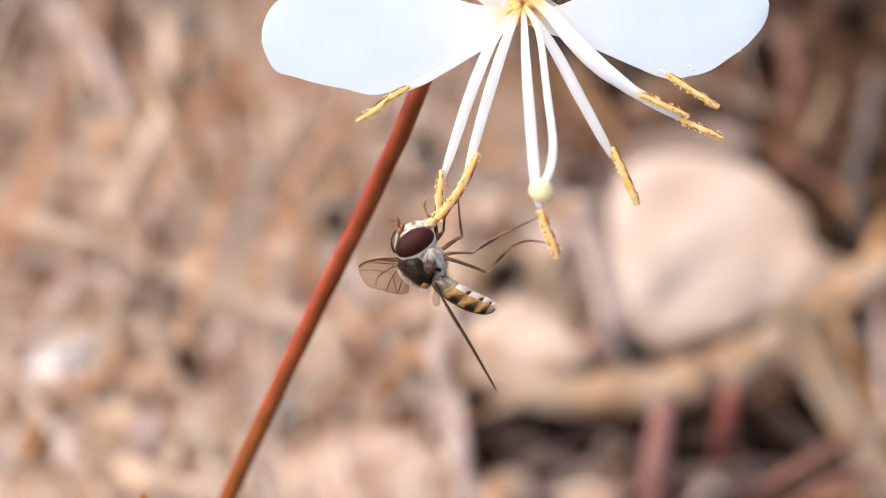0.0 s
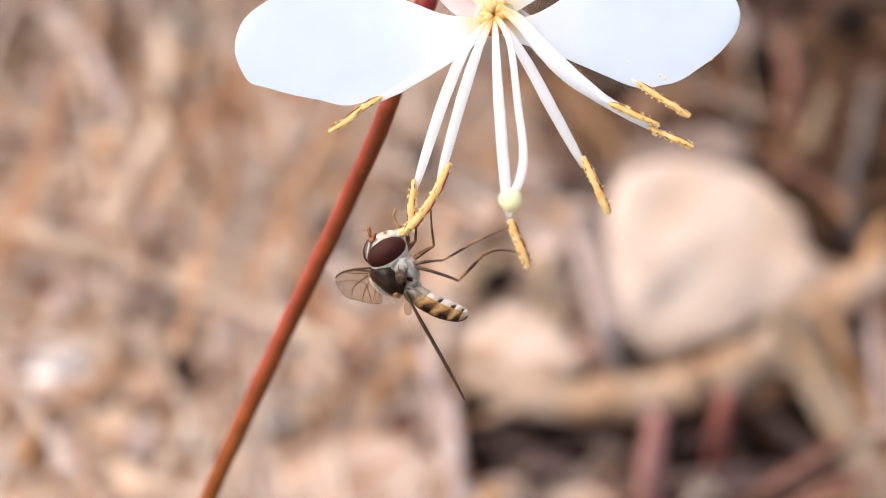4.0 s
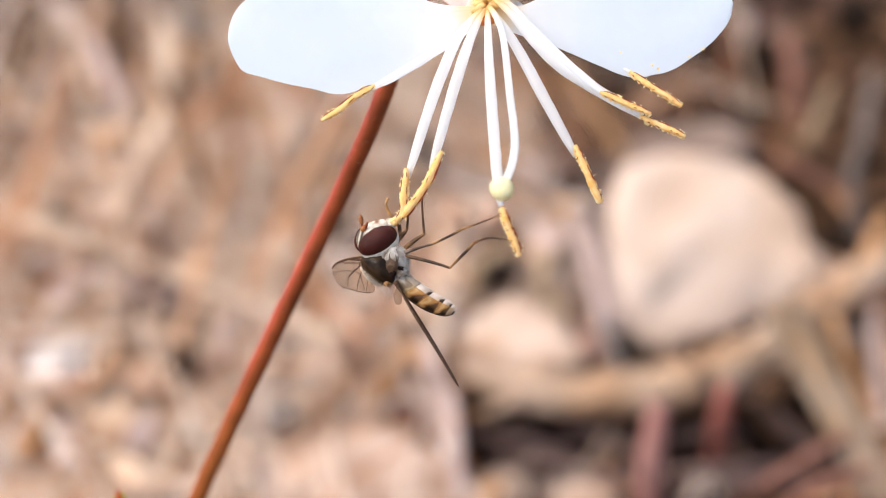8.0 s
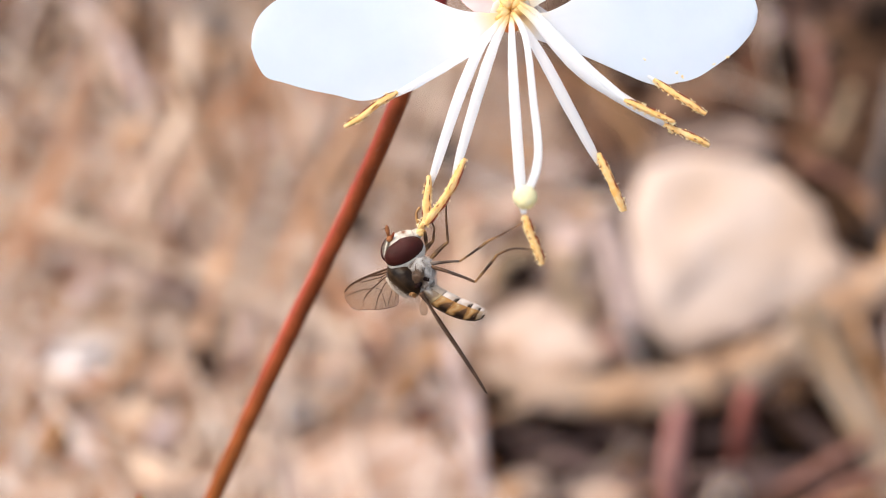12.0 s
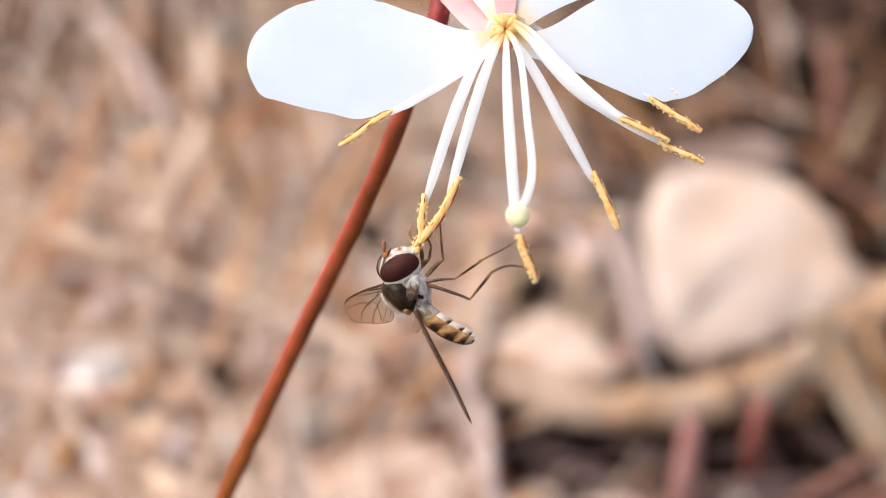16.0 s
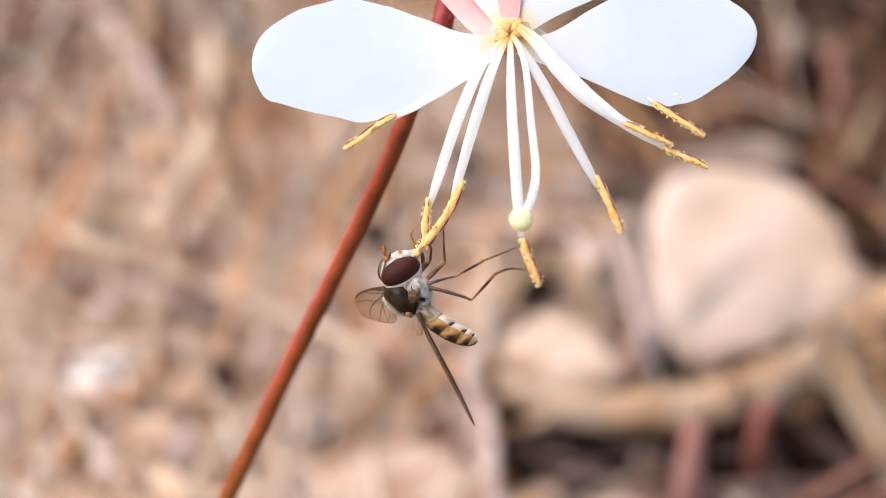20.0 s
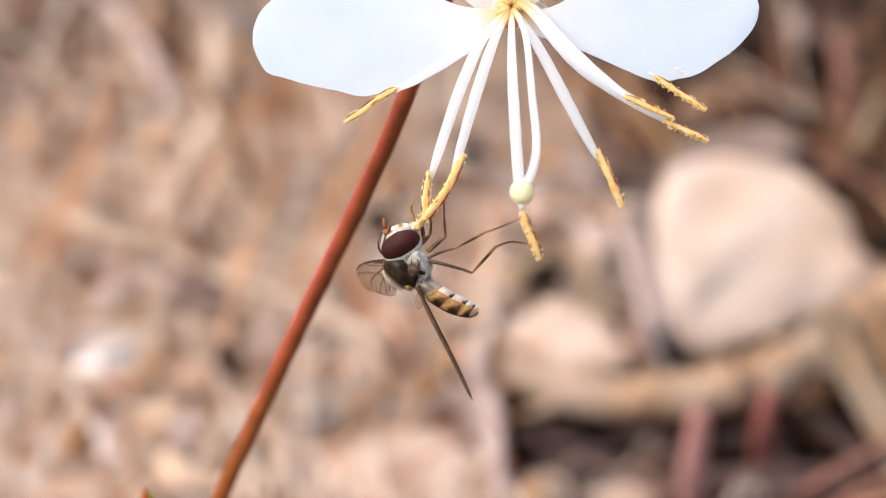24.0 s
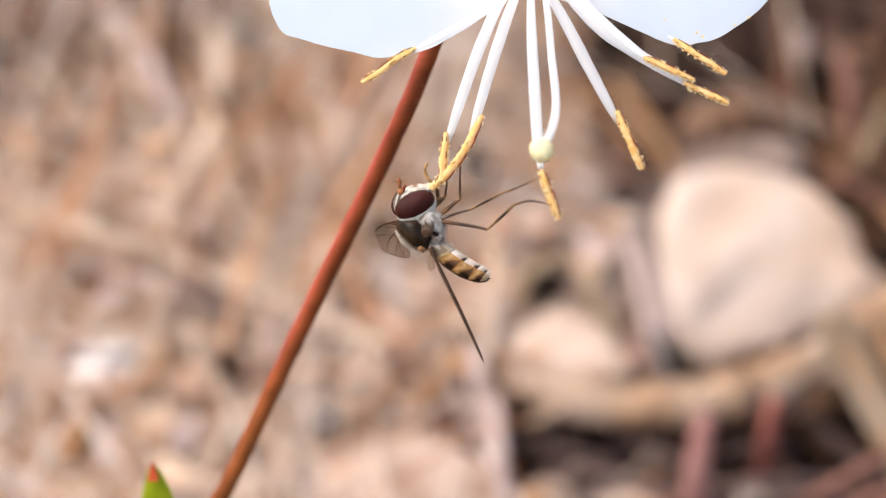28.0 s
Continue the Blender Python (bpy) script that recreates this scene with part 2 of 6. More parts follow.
LITTER = material("litter", [(0, 0.0399, 0.01856, 0.0095), (0.35, 0.1948, 0.09692, 0.04788), (0.6, 0.3542, 0.1983, 0.1118), (1, 0.4959, 0.3543, 0.2596)], 45, 5, 0.85, 0.4, 1200, island=0.65, spec=0.2, patch=((1.05, 0.66, 0.38), (0.96, 0.80, 0.68), (0.92, 0.91, 1.0)), patch_scale=38)

def pigmented(name, rough=0.5, bump=0.2, bump_scale=6000, spec=0.2, scale=1500, low=0.72, high=1.18, transmit=0.0):
    """A surface whose colour is the mesh's own pigment, broken up by a fine grain."""
    m = material(name, [(0.3, low, low, low), (0.7, high, high, high)], scale, 4, rough, bump, bump_scale, spec=spec, transmit=transmit)
    nt = m.node_tree
    ramp = next(q for q in nt.nodes if q.type == "VALTORGB")
    at = nt.nodes.new("ShaderNodeAttribute")
    at.attribute_name = "pigment"
    mul = nt.nodes.new("ShaderNodeMix")
    mul.data_type, mul.blend_type = "RGBA", "MULTIPLY"
    mul.inputs[0].default_value = 1.0
    nt.links.new(at.outputs["Color"], mul.inputs[6])
    nt.links.new(ramp.outputs["Color"], mul.inputs[7])
    nt.links.new(mul.outputs[2], nt.nodes["Principled BSDF"].inputs["Base Color"])
    if transmit:
        nt.links.new(mul.outputs[2], next(q for q in nt.nodes if q.type == "BSDF_TRANSLUCENT").inputs["Color"])
    return m


CUTICLE = pigmented("cuticle", 0.42, 0.15, 7000, 0.22)
SHINY = pigmented("dark_cuticle", 0.34, 0.10, 7000, 0.14, 1100, 0.5, 1.3)
LIMB = pigmented("limb", 0.45, 0.2, 8000, 0.25, 2500, 0.75, 1.25)
DUSTED = pigmented("dusted_skin", 0.75, 0.35, 7000, 0.12, 2200, 0.62, 1.22)
PETAL = pigmented("petal", 0.6, 0.05, 1500, 0.15, 300, 0.97, 1.02, 0.42)
FILAMENT = pigmented("filament", 0.6, 0.06, 2500, 0.08, 500, 0.98, 1.01, 0.68)
STEM_SKIN = pigmented("stem_skin", 0.55, 0.3, 3000, 0.14, 420, 0.70, 1.25)


def pigment(bm, tone):
    """Give each vertex the colour that tone(place) names."""
    layer = bm.verts.layers.float_color.get("pigment") or bm.verts.layers.float_color.new("pigment")
    for v in bm.verts:
        v[layer] = (*tone(v.co), 1.0)
    return bm


def blend(a, b, u):
    u = min(1.0, max(0.0, u))
    u = u * u * (3 - 2 * u)
    return tuple(x + (y - x) * u for x, y in zip(a, b))


# clear brownish wing skin
WING = bpy.data.materials.new("wing_skin")
WING.use_nodes = True
_n, _l = WING.node_tree.nodes, WING.node_tree.links
_t = _n.new("ShaderNodeBsdfTransparent")
_t.inputs["Color"].default_value = (0.85, 0.795, 0.745, 1)
_m = _n.new("ShaderNodeMixShader")
_w = _n.new("ShaderNodeTexNoise")
_w.inputs["Scale"].default_value = 700
_r = _n.new("ShaderNodeMapRange")
_r.inputs["To Min"].default_value, _r.inputs["To Max"].default_value = 0.08, 0.22
_b = _n["Principled BSDF"]
_b.inputs["Base Color"].default_value = (0.32, 0.24, 0.185, 1)
_b.inputs["Roughness"].default_value = 0.5
_l.new(_w.outputs["Fac"], _r.inputs["Value"])
_l.new(_r.outputs[0], _m.inputs[0])
_l.new(_t.outputs[0], _m.inputs[1])
_l.new(_b.outputs[0], _m.inputs[2])
_l.new(_m.outputs[0], _n["Material Output"].inputs["Surface"])

# ---- the space of the flower: millimetres, x across, y away, z up along the lens's picture plane ----
TILT = radians(38.0)
FLOWER = Matrix.Translation((0, 0.12713, 0.11615)) @ Matrix(((1, 0, 0), (0, math.cos(TILT), math.sin(TILT)), (0, -math.sin(TILT), math.cos(TILT)))).to_4x4()
MM = FLOWER @ Matrix.Scale(0.001, 4)
REST = {}


def mesh_of(name, bm, mats, smooth=True):
    bmesh.ops.recalc_face_normals(bm, faces=bm.faces)
    me = bpy.data.meshes.new(name)
    bm.to_mesh(me)
    bm.free()
    for m in mats if isinstance(mats, (list, tuple)) else [mats]:
        me.materials.append(m)
    if smooth:
        me.polygons.foreach_set("use_smooth", [True] * len(me.polygons))
    return me


def part(name, bm, mats, parent, label="", pivot=None, kind="", smooth=True):
    """One mesh, drawn in the flower's millimetres, as a part of parent; pivot is the point on which it turns."""
    m = REST[parent].inverted() @ MM
    bmesh.ops.transform(bm, matrix=m, verts=bm.verts)
    at = m @ Vector(pivot) if pivot else Vector((0, 0, 0))
    bmesh.ops.translate(bm, vec=-at, verts=bm.verts)
    ob = new(name, mesh_of(name, bm, mats, smooth))
    ob.parent, ob.location = parent, at
    REST[ob] = REST[parent] @ Matrix.Translation(at)
    return tagged(ob, label, kind=kind)


def smooth_line(pts, steps=6):
    """Points along a soft line through pts (Catmull-Rom)."""
    p = [Vector(q) for q in pts]
    p = [p[0] * 2 - p[1]] + p + [p[-1] * 2 - p[-2]]
    out = []
    for i in range(1, len(p) - 2):
        for k in range(steps):
            u = k / steps
            a, b, c, d = p[i - 1], p[i], p[i + 1], p[i + 2]
            out.append(0.5 * (2 * b + (c - a) * u + (2 * a - 5 * b + 4 * c - d) * u * u + (3 * b - 3 * c + d - a) * u ** 3))
    out.append(p[-2])
    return out


def ramp_of(values, u):
    """The value at u (0 to 1) of evenly spaced values."""
    x = u * (len(values) - 1)
    i = min(int(x), len(values) - 2)
    return values[i] + (values[i + 1] - values[i]) * (x - i)


def tube(bm, pts, radii, sides=10, steps=6, rough=0.0, seed=0, flat=1.0):
    """A closed tube along pts, its radius running over radii. flat squeezes it along its second axis."""
    line = smooth_line(pts, steps) if steps > 1 else [Vector(p) for p in pts]
    n = len(line)
    side = None
    rings = []
    for i, c in enumerate(line):
        way = (line[min(i + 1, n - 1)] - line[max(i - 1, 0)]).normalized()
        if side is None:
            side = way.orthogonal().normalized()
        side = (side - way * side.dot(way)).normalized()
        up = way.cross(side)
        r = ramp_of(radii, i / (n - 1))
        ring = []
        for k in range(sides):
            a = 2 * math.pi * k / sides
            v = side * math.cos(a) + up * math.sin(a) * flat
            f = 1 + rough * noise.noise(Vector((c.x * 1.3 + seed, c.y * 1.3, c.z * 1.3)) + v * 0.8) if rough else 1
            ring.append(bm.verts.new(c + v * r * f))
        rings.append(ring)
    for a, b in zip(rings, rings[1:]):
        for k in range(sides):
            bm.faces.new((a[k], a[(k + 1) % sides], b[(k + 1) % sides], b[k]))
    bm.faces.new(rings[0][::-1])
    bm.faces.new(rings[-1])
    return bm


def ball(bm, at, size, turn=(0, 0, 0), level=3, rough=0.0, freq=1.0, seed=0.0):
    """An ellipsoid of half axes size at a point, turned by Euler degrees, with uneven skin."""
    m = pose(0, 0, 0, *turn)
    made = bmesh.ops.create_icosphere(bm, subdivisions=level, radius=1)["verts"]
    for v in made:
        d = v.co.copy()
        f = 1 + rough * noise.fractal(d * freq + Vector((seed, seed * 0.7, 3.1)), 1.0, 2.0, 3) if rough else 1
        v.co = Vector(at) + m @ Vector((d.x * size[0] * f, d.y * size[1] * f, d.z * size[2] * f))
    return made


def hairs(bm, at, size, turn, count, length, seed, lean=(0, 0, 0), keep=None, width=0.012):
    """Fine hairs standing on an ellipsoid."""
    rng = random.Random(seed)
    m = pose(0, 0, 0, *turn)
    done = 0
    while done < count:
        d = Vector((rng.gauss(0, 1), rng.gauss(0, 1), rng.gauss(0, 1))).normalized()
        out = (m @ Vector((d.x / size[0], d.y / size[1], d.z / size[2]))).normalized()
        done += 1
        if keep and not keep(out):
            continue
        root = Vector(at) + m @ Vector((d.x * size[0], d.y * size[1], d.z * size[2])) * 0.98
        tip = root + (out + Vector(lean) + Vector((rng.uniform(-.3, .3), rng.uniform(-.3, .3), rng.uniform(-.3, .3)))) * length * rng.uniform(0.5, 1.2)
        s = out.orthogonal().normalized() * width
        u = out.cross(s).normalized() * width
        a, b, c, e = (bm.verts.new(q) for q in (root + s, root - s * 0.5 + u, root - s * 0.5 - u, tip))
        for f in ((a, b, e), (b, c, e), (c, a, e)):
            bm.faces.new(f)
    return bm


def profile(rows, s):
    """A half width at s, softened between the given ones."""
    return sum(profile_at(rows, min(1.0, max(0.0, s + (k - 3) * 0.018 * min(1.0, (1 - s) * 8)))) for k in range(7)) / 7


def profile_at(rows, s):
    for (a, x), (b, y) in zip(rows, rows[1:]):
        if s <= b:
            u = (s - a) / (b - a)
            return x + (y - x) * (u * u * (3 - 2 * u) * 0.5 + u * 0.5)
    return rows[-1][1]


def petal(bm, base, tip, upper, lower, cup=0.5, droop=0.0, thick=0.07, seed=0.0, wave=0.03, rows=60, cols=18):
    """A petal from base to tip, its two half widths given along its length; cup bends it across, droop along."""
    base, tip = Vector(base), Vector(tip)
    axis = tip - base
    flat = Vector((axis.x, 0, axis.z)).normalized()
    perp = Vector((-flat.z, 0, flat.x))
    if perp.z < 0:
        perp = -perp
    sheets = []
    for layer in (0, 1):
        grid = []
        for i in range(rows + 1):
            s = math.sin(0.5 * math.pi * i / rows)
            row = []
            for j in range(cols + 1):
                v = -1 + 2 * j / cols
                w = profile(upper if v > 0 else lower, s)
                w *= 1 + (wave * noise.noise(Vector((s * 9 + seed, 1.0 if v > 0 else 5.0, seed))) + wave * 0.35 * noise.noise(Vector((s * 34 + seed, 2.0 if v > 0 else 7.0, seed)))) * abs(v)
                q = base + axis * s + perp * v * w
                q.y += cup * v * v * s + droop * s * s + 0.04 * noise.noise(Vector((q.x * 0.5 + seed, q.z * 0.5, 2.0))) - 0.005 * math.cos(v * 14) * (1 - s) + layer * thick
                row.append(bm.verts.new(q))
            grid.append(row)
        sheets.append(grid)
    a, b = sheets
    for i in range(rows):
        for j in range(cols):
            bm.faces.new((a[i][j], a[i][j + 1], a[i + 1][j + 1], a[i + 1][j]))
            bm.faces.new((b[i][j], b[i + 1][j], b[i + 1][j + 1], b[i][j + 1]))
        for j in (0, cols):
            bm.faces.new((a[i][j], a[i + 1][j], b[i + 1][j], b[i][j]))
    for j in range(cols):
        for i in (0, rows):
            bm.faces.new((a[i][j], a[i][j + 1], b[i][j + 1], b[i][j]))
    bmesh.ops.remove_doubles(bm, verts=bm.verts, dist=0.01)
    bm.normal_update()
    for e in bm.edges:
        if len(e.link_faces) == 2 and e.calc_face_angle() > 0.6:
            e.smooth = False
    return bm


# ---- the ground ----
# dark open hollows: centre, radius, depth
HOLLOWS = [((0.0095, 0.2344, 0), 0.010, 0.010), ((0.0168, 0.229, 0), 0.012, 0.014), ((0.0393, 0.2292, 0), 0.018, 0.018), ((0.0264, 0.2228, 0), 0.013, 0.012), ((0.0339, 0.2344, 0), 0.011, 0.012), ((0.049, 0.2385, 0), 0.010, 0.012),
           ((0.0077, 0.269, 0), 0.0055, 0.008), ((-0.0366, 0.2494, 0), 0.0045, 0.006), ((-0.0142, 0.2529, 0), 0.005, 0.006)]


def ground_height(x, y):
    pit = max(d * max(0.0, 1 - ((x - c[0]) ** 2 + ((y - c[1]) * 0.8) ** 2) / (r * r * 1.3)) for c, r, d in HOLLOWS)
    return rough_height(x, y) - pit * 1.3


def rough_height(x, y):
    return 0.004 * noise.fractal(Vector((x * 22, y * 22, 0.3)), 1.0, 2.0, 4) - 0.002 if abs(x) < 3 and abs(y) < 3 else -0.002


def build_ground():
    near = [-0.30 + 0.003 * i for i in range(201)]
    far = [0.30 + 0.02 * 1.32 ** i for i in range(1, 36)]
    xs = [-f for f in reversed(far)] + near + far
    ys = [0.27 + x for x in xs]
    verts = [(x, y, ground_height(x, y)) for y in ys for x in xs]
    n = len(xs)
    faces = [(j * n + i, j * n + i + 1, (j + 1) * n + i + 1, (j + 1) * n + i) for j in range(n - 1) for i in range(n - 1)]
    me = bpy.data.meshes.new("ground")
    me.from_pydata(verts, [], faces)
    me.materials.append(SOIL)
    me.polygons.foreach_set("use_smooth", [True] * len(faces))
    tagged(new("ground", me), "dry brown stony soil under dead grass", "ground", kind="structure")


build_ground()


def lone(name, bm, mats, label, category, group="", kind="", at=None, smooth=True):
    """A thing of one mesh, drawn in the world's metres, with its origin on its foot."""
    if at is None:
        lo = min(v.co.z for v in bm.verts)
        c = sum((v.co for v in bm.verts), Vector()) / len(bm.verts)
        at = (c.x, c.y, lo)
    bmesh.ops.translate(bm, vec=-Vector(at), verts=bm.verts)
    ob = new(name, mesh_of(name, bm, mats, smooth))
    ob.location = at
    return tagged(ob, label, category, group, kind)


def stone(corners, foot, mat, label, seed, rough=0.0006, group="stones"):
    """A weathered stone: the hull of its upper corners and of a wider foot sunk in the soil."""
    bm = bmesh.new()
    pts = [Vector(c) for c in corners]
    mid = sum(pts, Vector()) / len(pts)
    low = [Vector((mid.x + (p.x - mid.x) * foot, mid.y + 0.008 + (p.y - mid.y) * foot * 0.7, -0.006)) for p in pts]
    made = [bm.verts.new(p) for p in pts + low]
    hull = bmesh.ops.convex_hull(bm, input=made)
    bmesh.ops.delete(bm, geom=[g for g in set(hull["geom_interior"]) | set(hull["geom_unused"]) if isinstance(g, bmesh.types.BMVert)], context="VERTS")
    bmesh.ops.bevel(bm, geom=list(bm.edges), offset=0.0016, segments=2, affect="EDGES", profile=0.6)
    bmesh.ops.triangulate(bm, faces=bm.faces)
    bmesh.ops.subdivide_edges(bm, edges=[e for e in bm.edges if e.calc_length() > 0.004], cuts=2, use_grid_fill=True)
    for v in bm.verts:
        v.co += Vector((noise.noise(v.co * 160 + Vector((seed, 0, 0))), noise.noise(v.co * 160 + Vector((0, seed, 9))), noise.noise(v.co * 160 + Vector((4, 0, seed))))) * rough
    return lone("stone", bm, mat, label, "stone", group)


def stick(name, pts, radii, mat, label, seed, group="", rough=0.25, sides=10):
    bm = bmesh.new()
    tube(bm, [tuple(c * 1000 for c in p) for p in pts], [r * 1000 for r in radii], sides, 8, rough, seed)
    bmesh.ops.scale(bm, vec=(0.001, 0.001, 0.001), verts=bm.verts)
    return lone(name, bm, mat, label, "straw" if "straw" in name else "twig", group)


# stones behind the flower
stone([(0.0242, 0.2649, 0.02), (0.0265, 0.2652, 0.024), (0.0319, 0.2662, 0.026), (0.0418, 0.265, 0.026), (0.0489, 0.2587, 0.024), (0.0531, 0.255, 0.02), (0.0555, 0.2516, 0.016), (0.0539, 0.25, 0.013), (0.0495, 0.2489, 0.012), (0.0407, 0.2459, 0.009), (0.0304, 0.243, 0.005), (0.0251, 0.2466, 0.009), (0.0235, 0.2514, 0.014)],
      0.62, STONE, "large pale pinkish angular stone on dry soil", 1.0, 0.0011)
stone([(0.0021, 0.2485, 0.008), (0.0054, 0.2511, 0.01), (0.0081, 0.2522, 0.011), (0.0109, 0.2499, 0.012), (0.0152, 0.2501, 0.011), (0.0193, 0.2453, 0.01), (0.0213, 0.2412, 0.007), (0.0143, 0.2386, 0.006), (0.0056, 0.2391, 0.006)], 0.9, MOTTLED_STONE, "pale mottled stone half covered by straw", 2.0)
stone([(-0.0227, 0.2208, 0.009), (-0.0167, 0.2219, 0.011), (-0.0108, 0.2243, 0.013), (-0.004, 0.2213, 0.012), (0.0034, 0.2175, 0.009), (0.0049, 0.2132, 0.006), (-0.0104, 0.2071, 0.006), (-0.0231, 0.2143, 0.007)], 0.9, DULL_STONE, "dull tan rough stone between dead stems", 3.0)
stone([(0.0049, 0.2196, 0.006), (0.0087, 0.2209, 0.007), (0.0124, 0.2185, 0.006), (0.0109, 0.2153, 0.004), (0.0056, 0.2153, 0.004)], 0.9, STONE, "small tan stone beside dark soil", 4.0)
stone([(0.015, 0.2174, 0.006), (0.0198, 0.2183, 0.007), (0.0242, 0.2164, 0.006), (0.0226, 0.2121, 0.004), (0.0159, 0.2121, 0.004)], 0.9, STONE, "small buff stone in a dark hollow", 5.0)
stone([(-0.0592, 0.2353, 0.01), (-0.0566, 0.2363, 0.012), (-0.0526, 0.2375, 0.013), (-0.0486, 0.2366, 0.013), (-0.0471, 0.2355, 0.011), (-0.0502, 0.2333, 0.009), (-0.0557, 0.2333, 0.008)], 0.9, QUARTZ, "small whitish quartz pebble in straw", 6.0)
stone([(0.0176, 0.2456, 0.009), (0.02, 0.246, 0.01), (0.0225, 0.245, 0.009), (0.0229, 0.2418, 0.007), (0.0195, 0.2412, 0.006)], 0.9, PINK_STONE, "small reddish stone between paler stones", 7.0)
# extra stone, coloured dull to stand in for the large stone's dim upper face
stone([(0.0248, 0.2787, 0.013), (0.0299, 0.286, 0.015), (0.0439, 0.2886, 0.016), (0.0485, 0.2811, 0.016), (0.0403, 0.2759, 0.014)], 0.9, SHADE_STONE, "added brown-grey stone standing in for the large stone's dim top", 8.0)
stone([(0.0555, 0.3259, 0.007), (0.0592, 0.3297, 0.008), (0.0636, 0.3265, 0.008), (0.0633, 0.3198, 0.007), (0.0576, 0.3185, 0.006)], 0.9, SHADE_STONE, "small brown-grey stone among rusty litter", 9.0)
stone([(0.0328, 0.2172, 0.005), (0.035, 0.2175, 0.006), (0.037, 0.2174, 0.005), (0.0367, 0.2161, 0.003), (0.0335, 0.2161, 0.003)], 0.9, STONE, "small round pale stone in a dark hollow", 10.0)
# fallen branches and straws
branch = stick("branch", [(0.0036, 0.2367, 0.01), (0.012, 0.2325, 0.009), (0.0227, 0.232, 0.009), (0.0335, 0.2331, 0.01), (0.043, 0.2367, 0.012), (0.0513, 0.2428, 0.014), (0.0634, 0.2516, 0.016), (0.0758, 0.2661, 0.014)], [0.0020, 0.0030, 0.0035, 0.0030, 0.0014], BRANCH, "bent dry tan branch lying on the ground", 1.0, rough=0.5)


def branch_part(name, pts, radii, label):
    """A piece that grows on the branch."""
    bm = bmesh.new()
    tube(bm, [tuple((Vector(p) - branch.location) * 1000) for p in pts], [q * 1000 for q in radii], 8, 6, 0.3, 4.0)
    bmesh.ops.scale(bm, vec=(0.001, 0.001, 0.001), verts=bm.verts)
    ob = new(name, mesh_of(name, bm, BRANCH))
    ob.parent = branch
    tagged(ob, label)


branch_part("side_twig", [(0.043, 0.2365, 0.012), (0.0475, 0.2355, 0.012), (0.0536, 0.2403, 0.011), (0.0619, 0.2463, 0.008)], [0.0014, 0.0011, 0.0007], "thin side twig")
branch_part("side_twig", [(0.012, 0.2325, 0.009), (0.0089, 0.2297, 0.009), (0.0051, 0.2313, 0.006)], [0.0014, 0.0010, 0.0006], "short broken side twig")
branch_part("knot", [(0.0322, 0.2322, 0.011), (0.0332, 0.2302, 0.013), (0.035, 0.2327, 0.011)], [0.0022, 0.0034, 0.0020], "swollen knot")
stick("red_stem", [(0.0277, 0.2154, 0), (0.0276, 0.2173, 0.006), (0.028, 0.2184, 0.012), (0.0288, 0.221, 0.017)], [0.0013, 0.0017, 0.0014], PINK_TWIG, "upright pinkish dead stem", 2.0, "red stems")
stick("red_stem", [(0.0378, 0.2288, -0.004), (0.0376, 0.2261, 0.004), (0.0375, 0.2244, 0.012), (0.0378, 0.2243, 0.017)], [0.0012, 0.0014, 0.0010], RED_TWIG, "short upright dull red dead stem", 3.0, "red stems")


def build_hollow_stems():
    """Stems that lie across the hollow, their colour darkened for its shade."""
    rows = [
        ((0.0044, 0.2327, 0.001), (0.0105, 0.2294, 0.003), (0.0175, 0.2293, 0.001), 0.0012), ((0.0074, 0.2281, 0), (0.015, 0.2258, 0.002), (0.0236, 0.2264, 0), 0.0014), ((0.0177, 0.2339, 0.001), (0.0229, 0.2297, 0.003), (0.0276, 0.2287, 0.001), 0.0010),
        ((0.0305, 0.2259, 0), (0.0377, 0.223, 0.003), (0.0474, 0.2264, 0.001), 0.0015), ((0.0326, 0.2327, 0), (0.0361, 0.2306, 0.003), (0.0426, 0.2322, 0.001), 0.0010), ((0.034, 0.2215, 0), (0.0412, 0.2203, 0.003), (0.0502, 0.2237, 0.001), 0.0014),
        ((0.0434, 0.2398, 0.002), (0.0479, 0.2317, 0.003), (0.0535, 0.2259, 0.001), 0.0011), ((0.0134, 0.2226, 0), (0.0239, 0.2214, 0.003), (0.0326, 0.2228, 0), 0.0012),
    ]
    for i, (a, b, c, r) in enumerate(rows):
        stick("fallen_twig", [a, b, c], [r * 0.8, r, r * 0.7], DUSKY_TWIG, "dead stem in the hollow, coloured dark for its shade", 90.0 + i, "stems in the hollow", 0.3, 7)


build_hollow_stems()


TONES = {
    "pale": (BLEACHED, "bleached pale dead grass stalk"), "lilac": (LILAC, "weathered lilac-grey dead grass stalk"), "pink": (PINKISH, "faded pinkish dead grass stalk"),
    "ochre": (OCHRE, "dry ochre dead grass stalk"), "dark": (DUSKY_TWIG, "dark brown dead grass stalk"), "maroon": (MAROON, "dull maroon dead stem on litter"),
    "grey": (SLATE, "dark grey dead stalk on soil"), "olive": (OLIVE, "olive-brown dead stalk on soil"), "rust": (RUSTY, "rusty brown dead stalk on litter"), "pinkish": (PINK_TWIG, "pinkish-brown fallen twig on soil"),
}


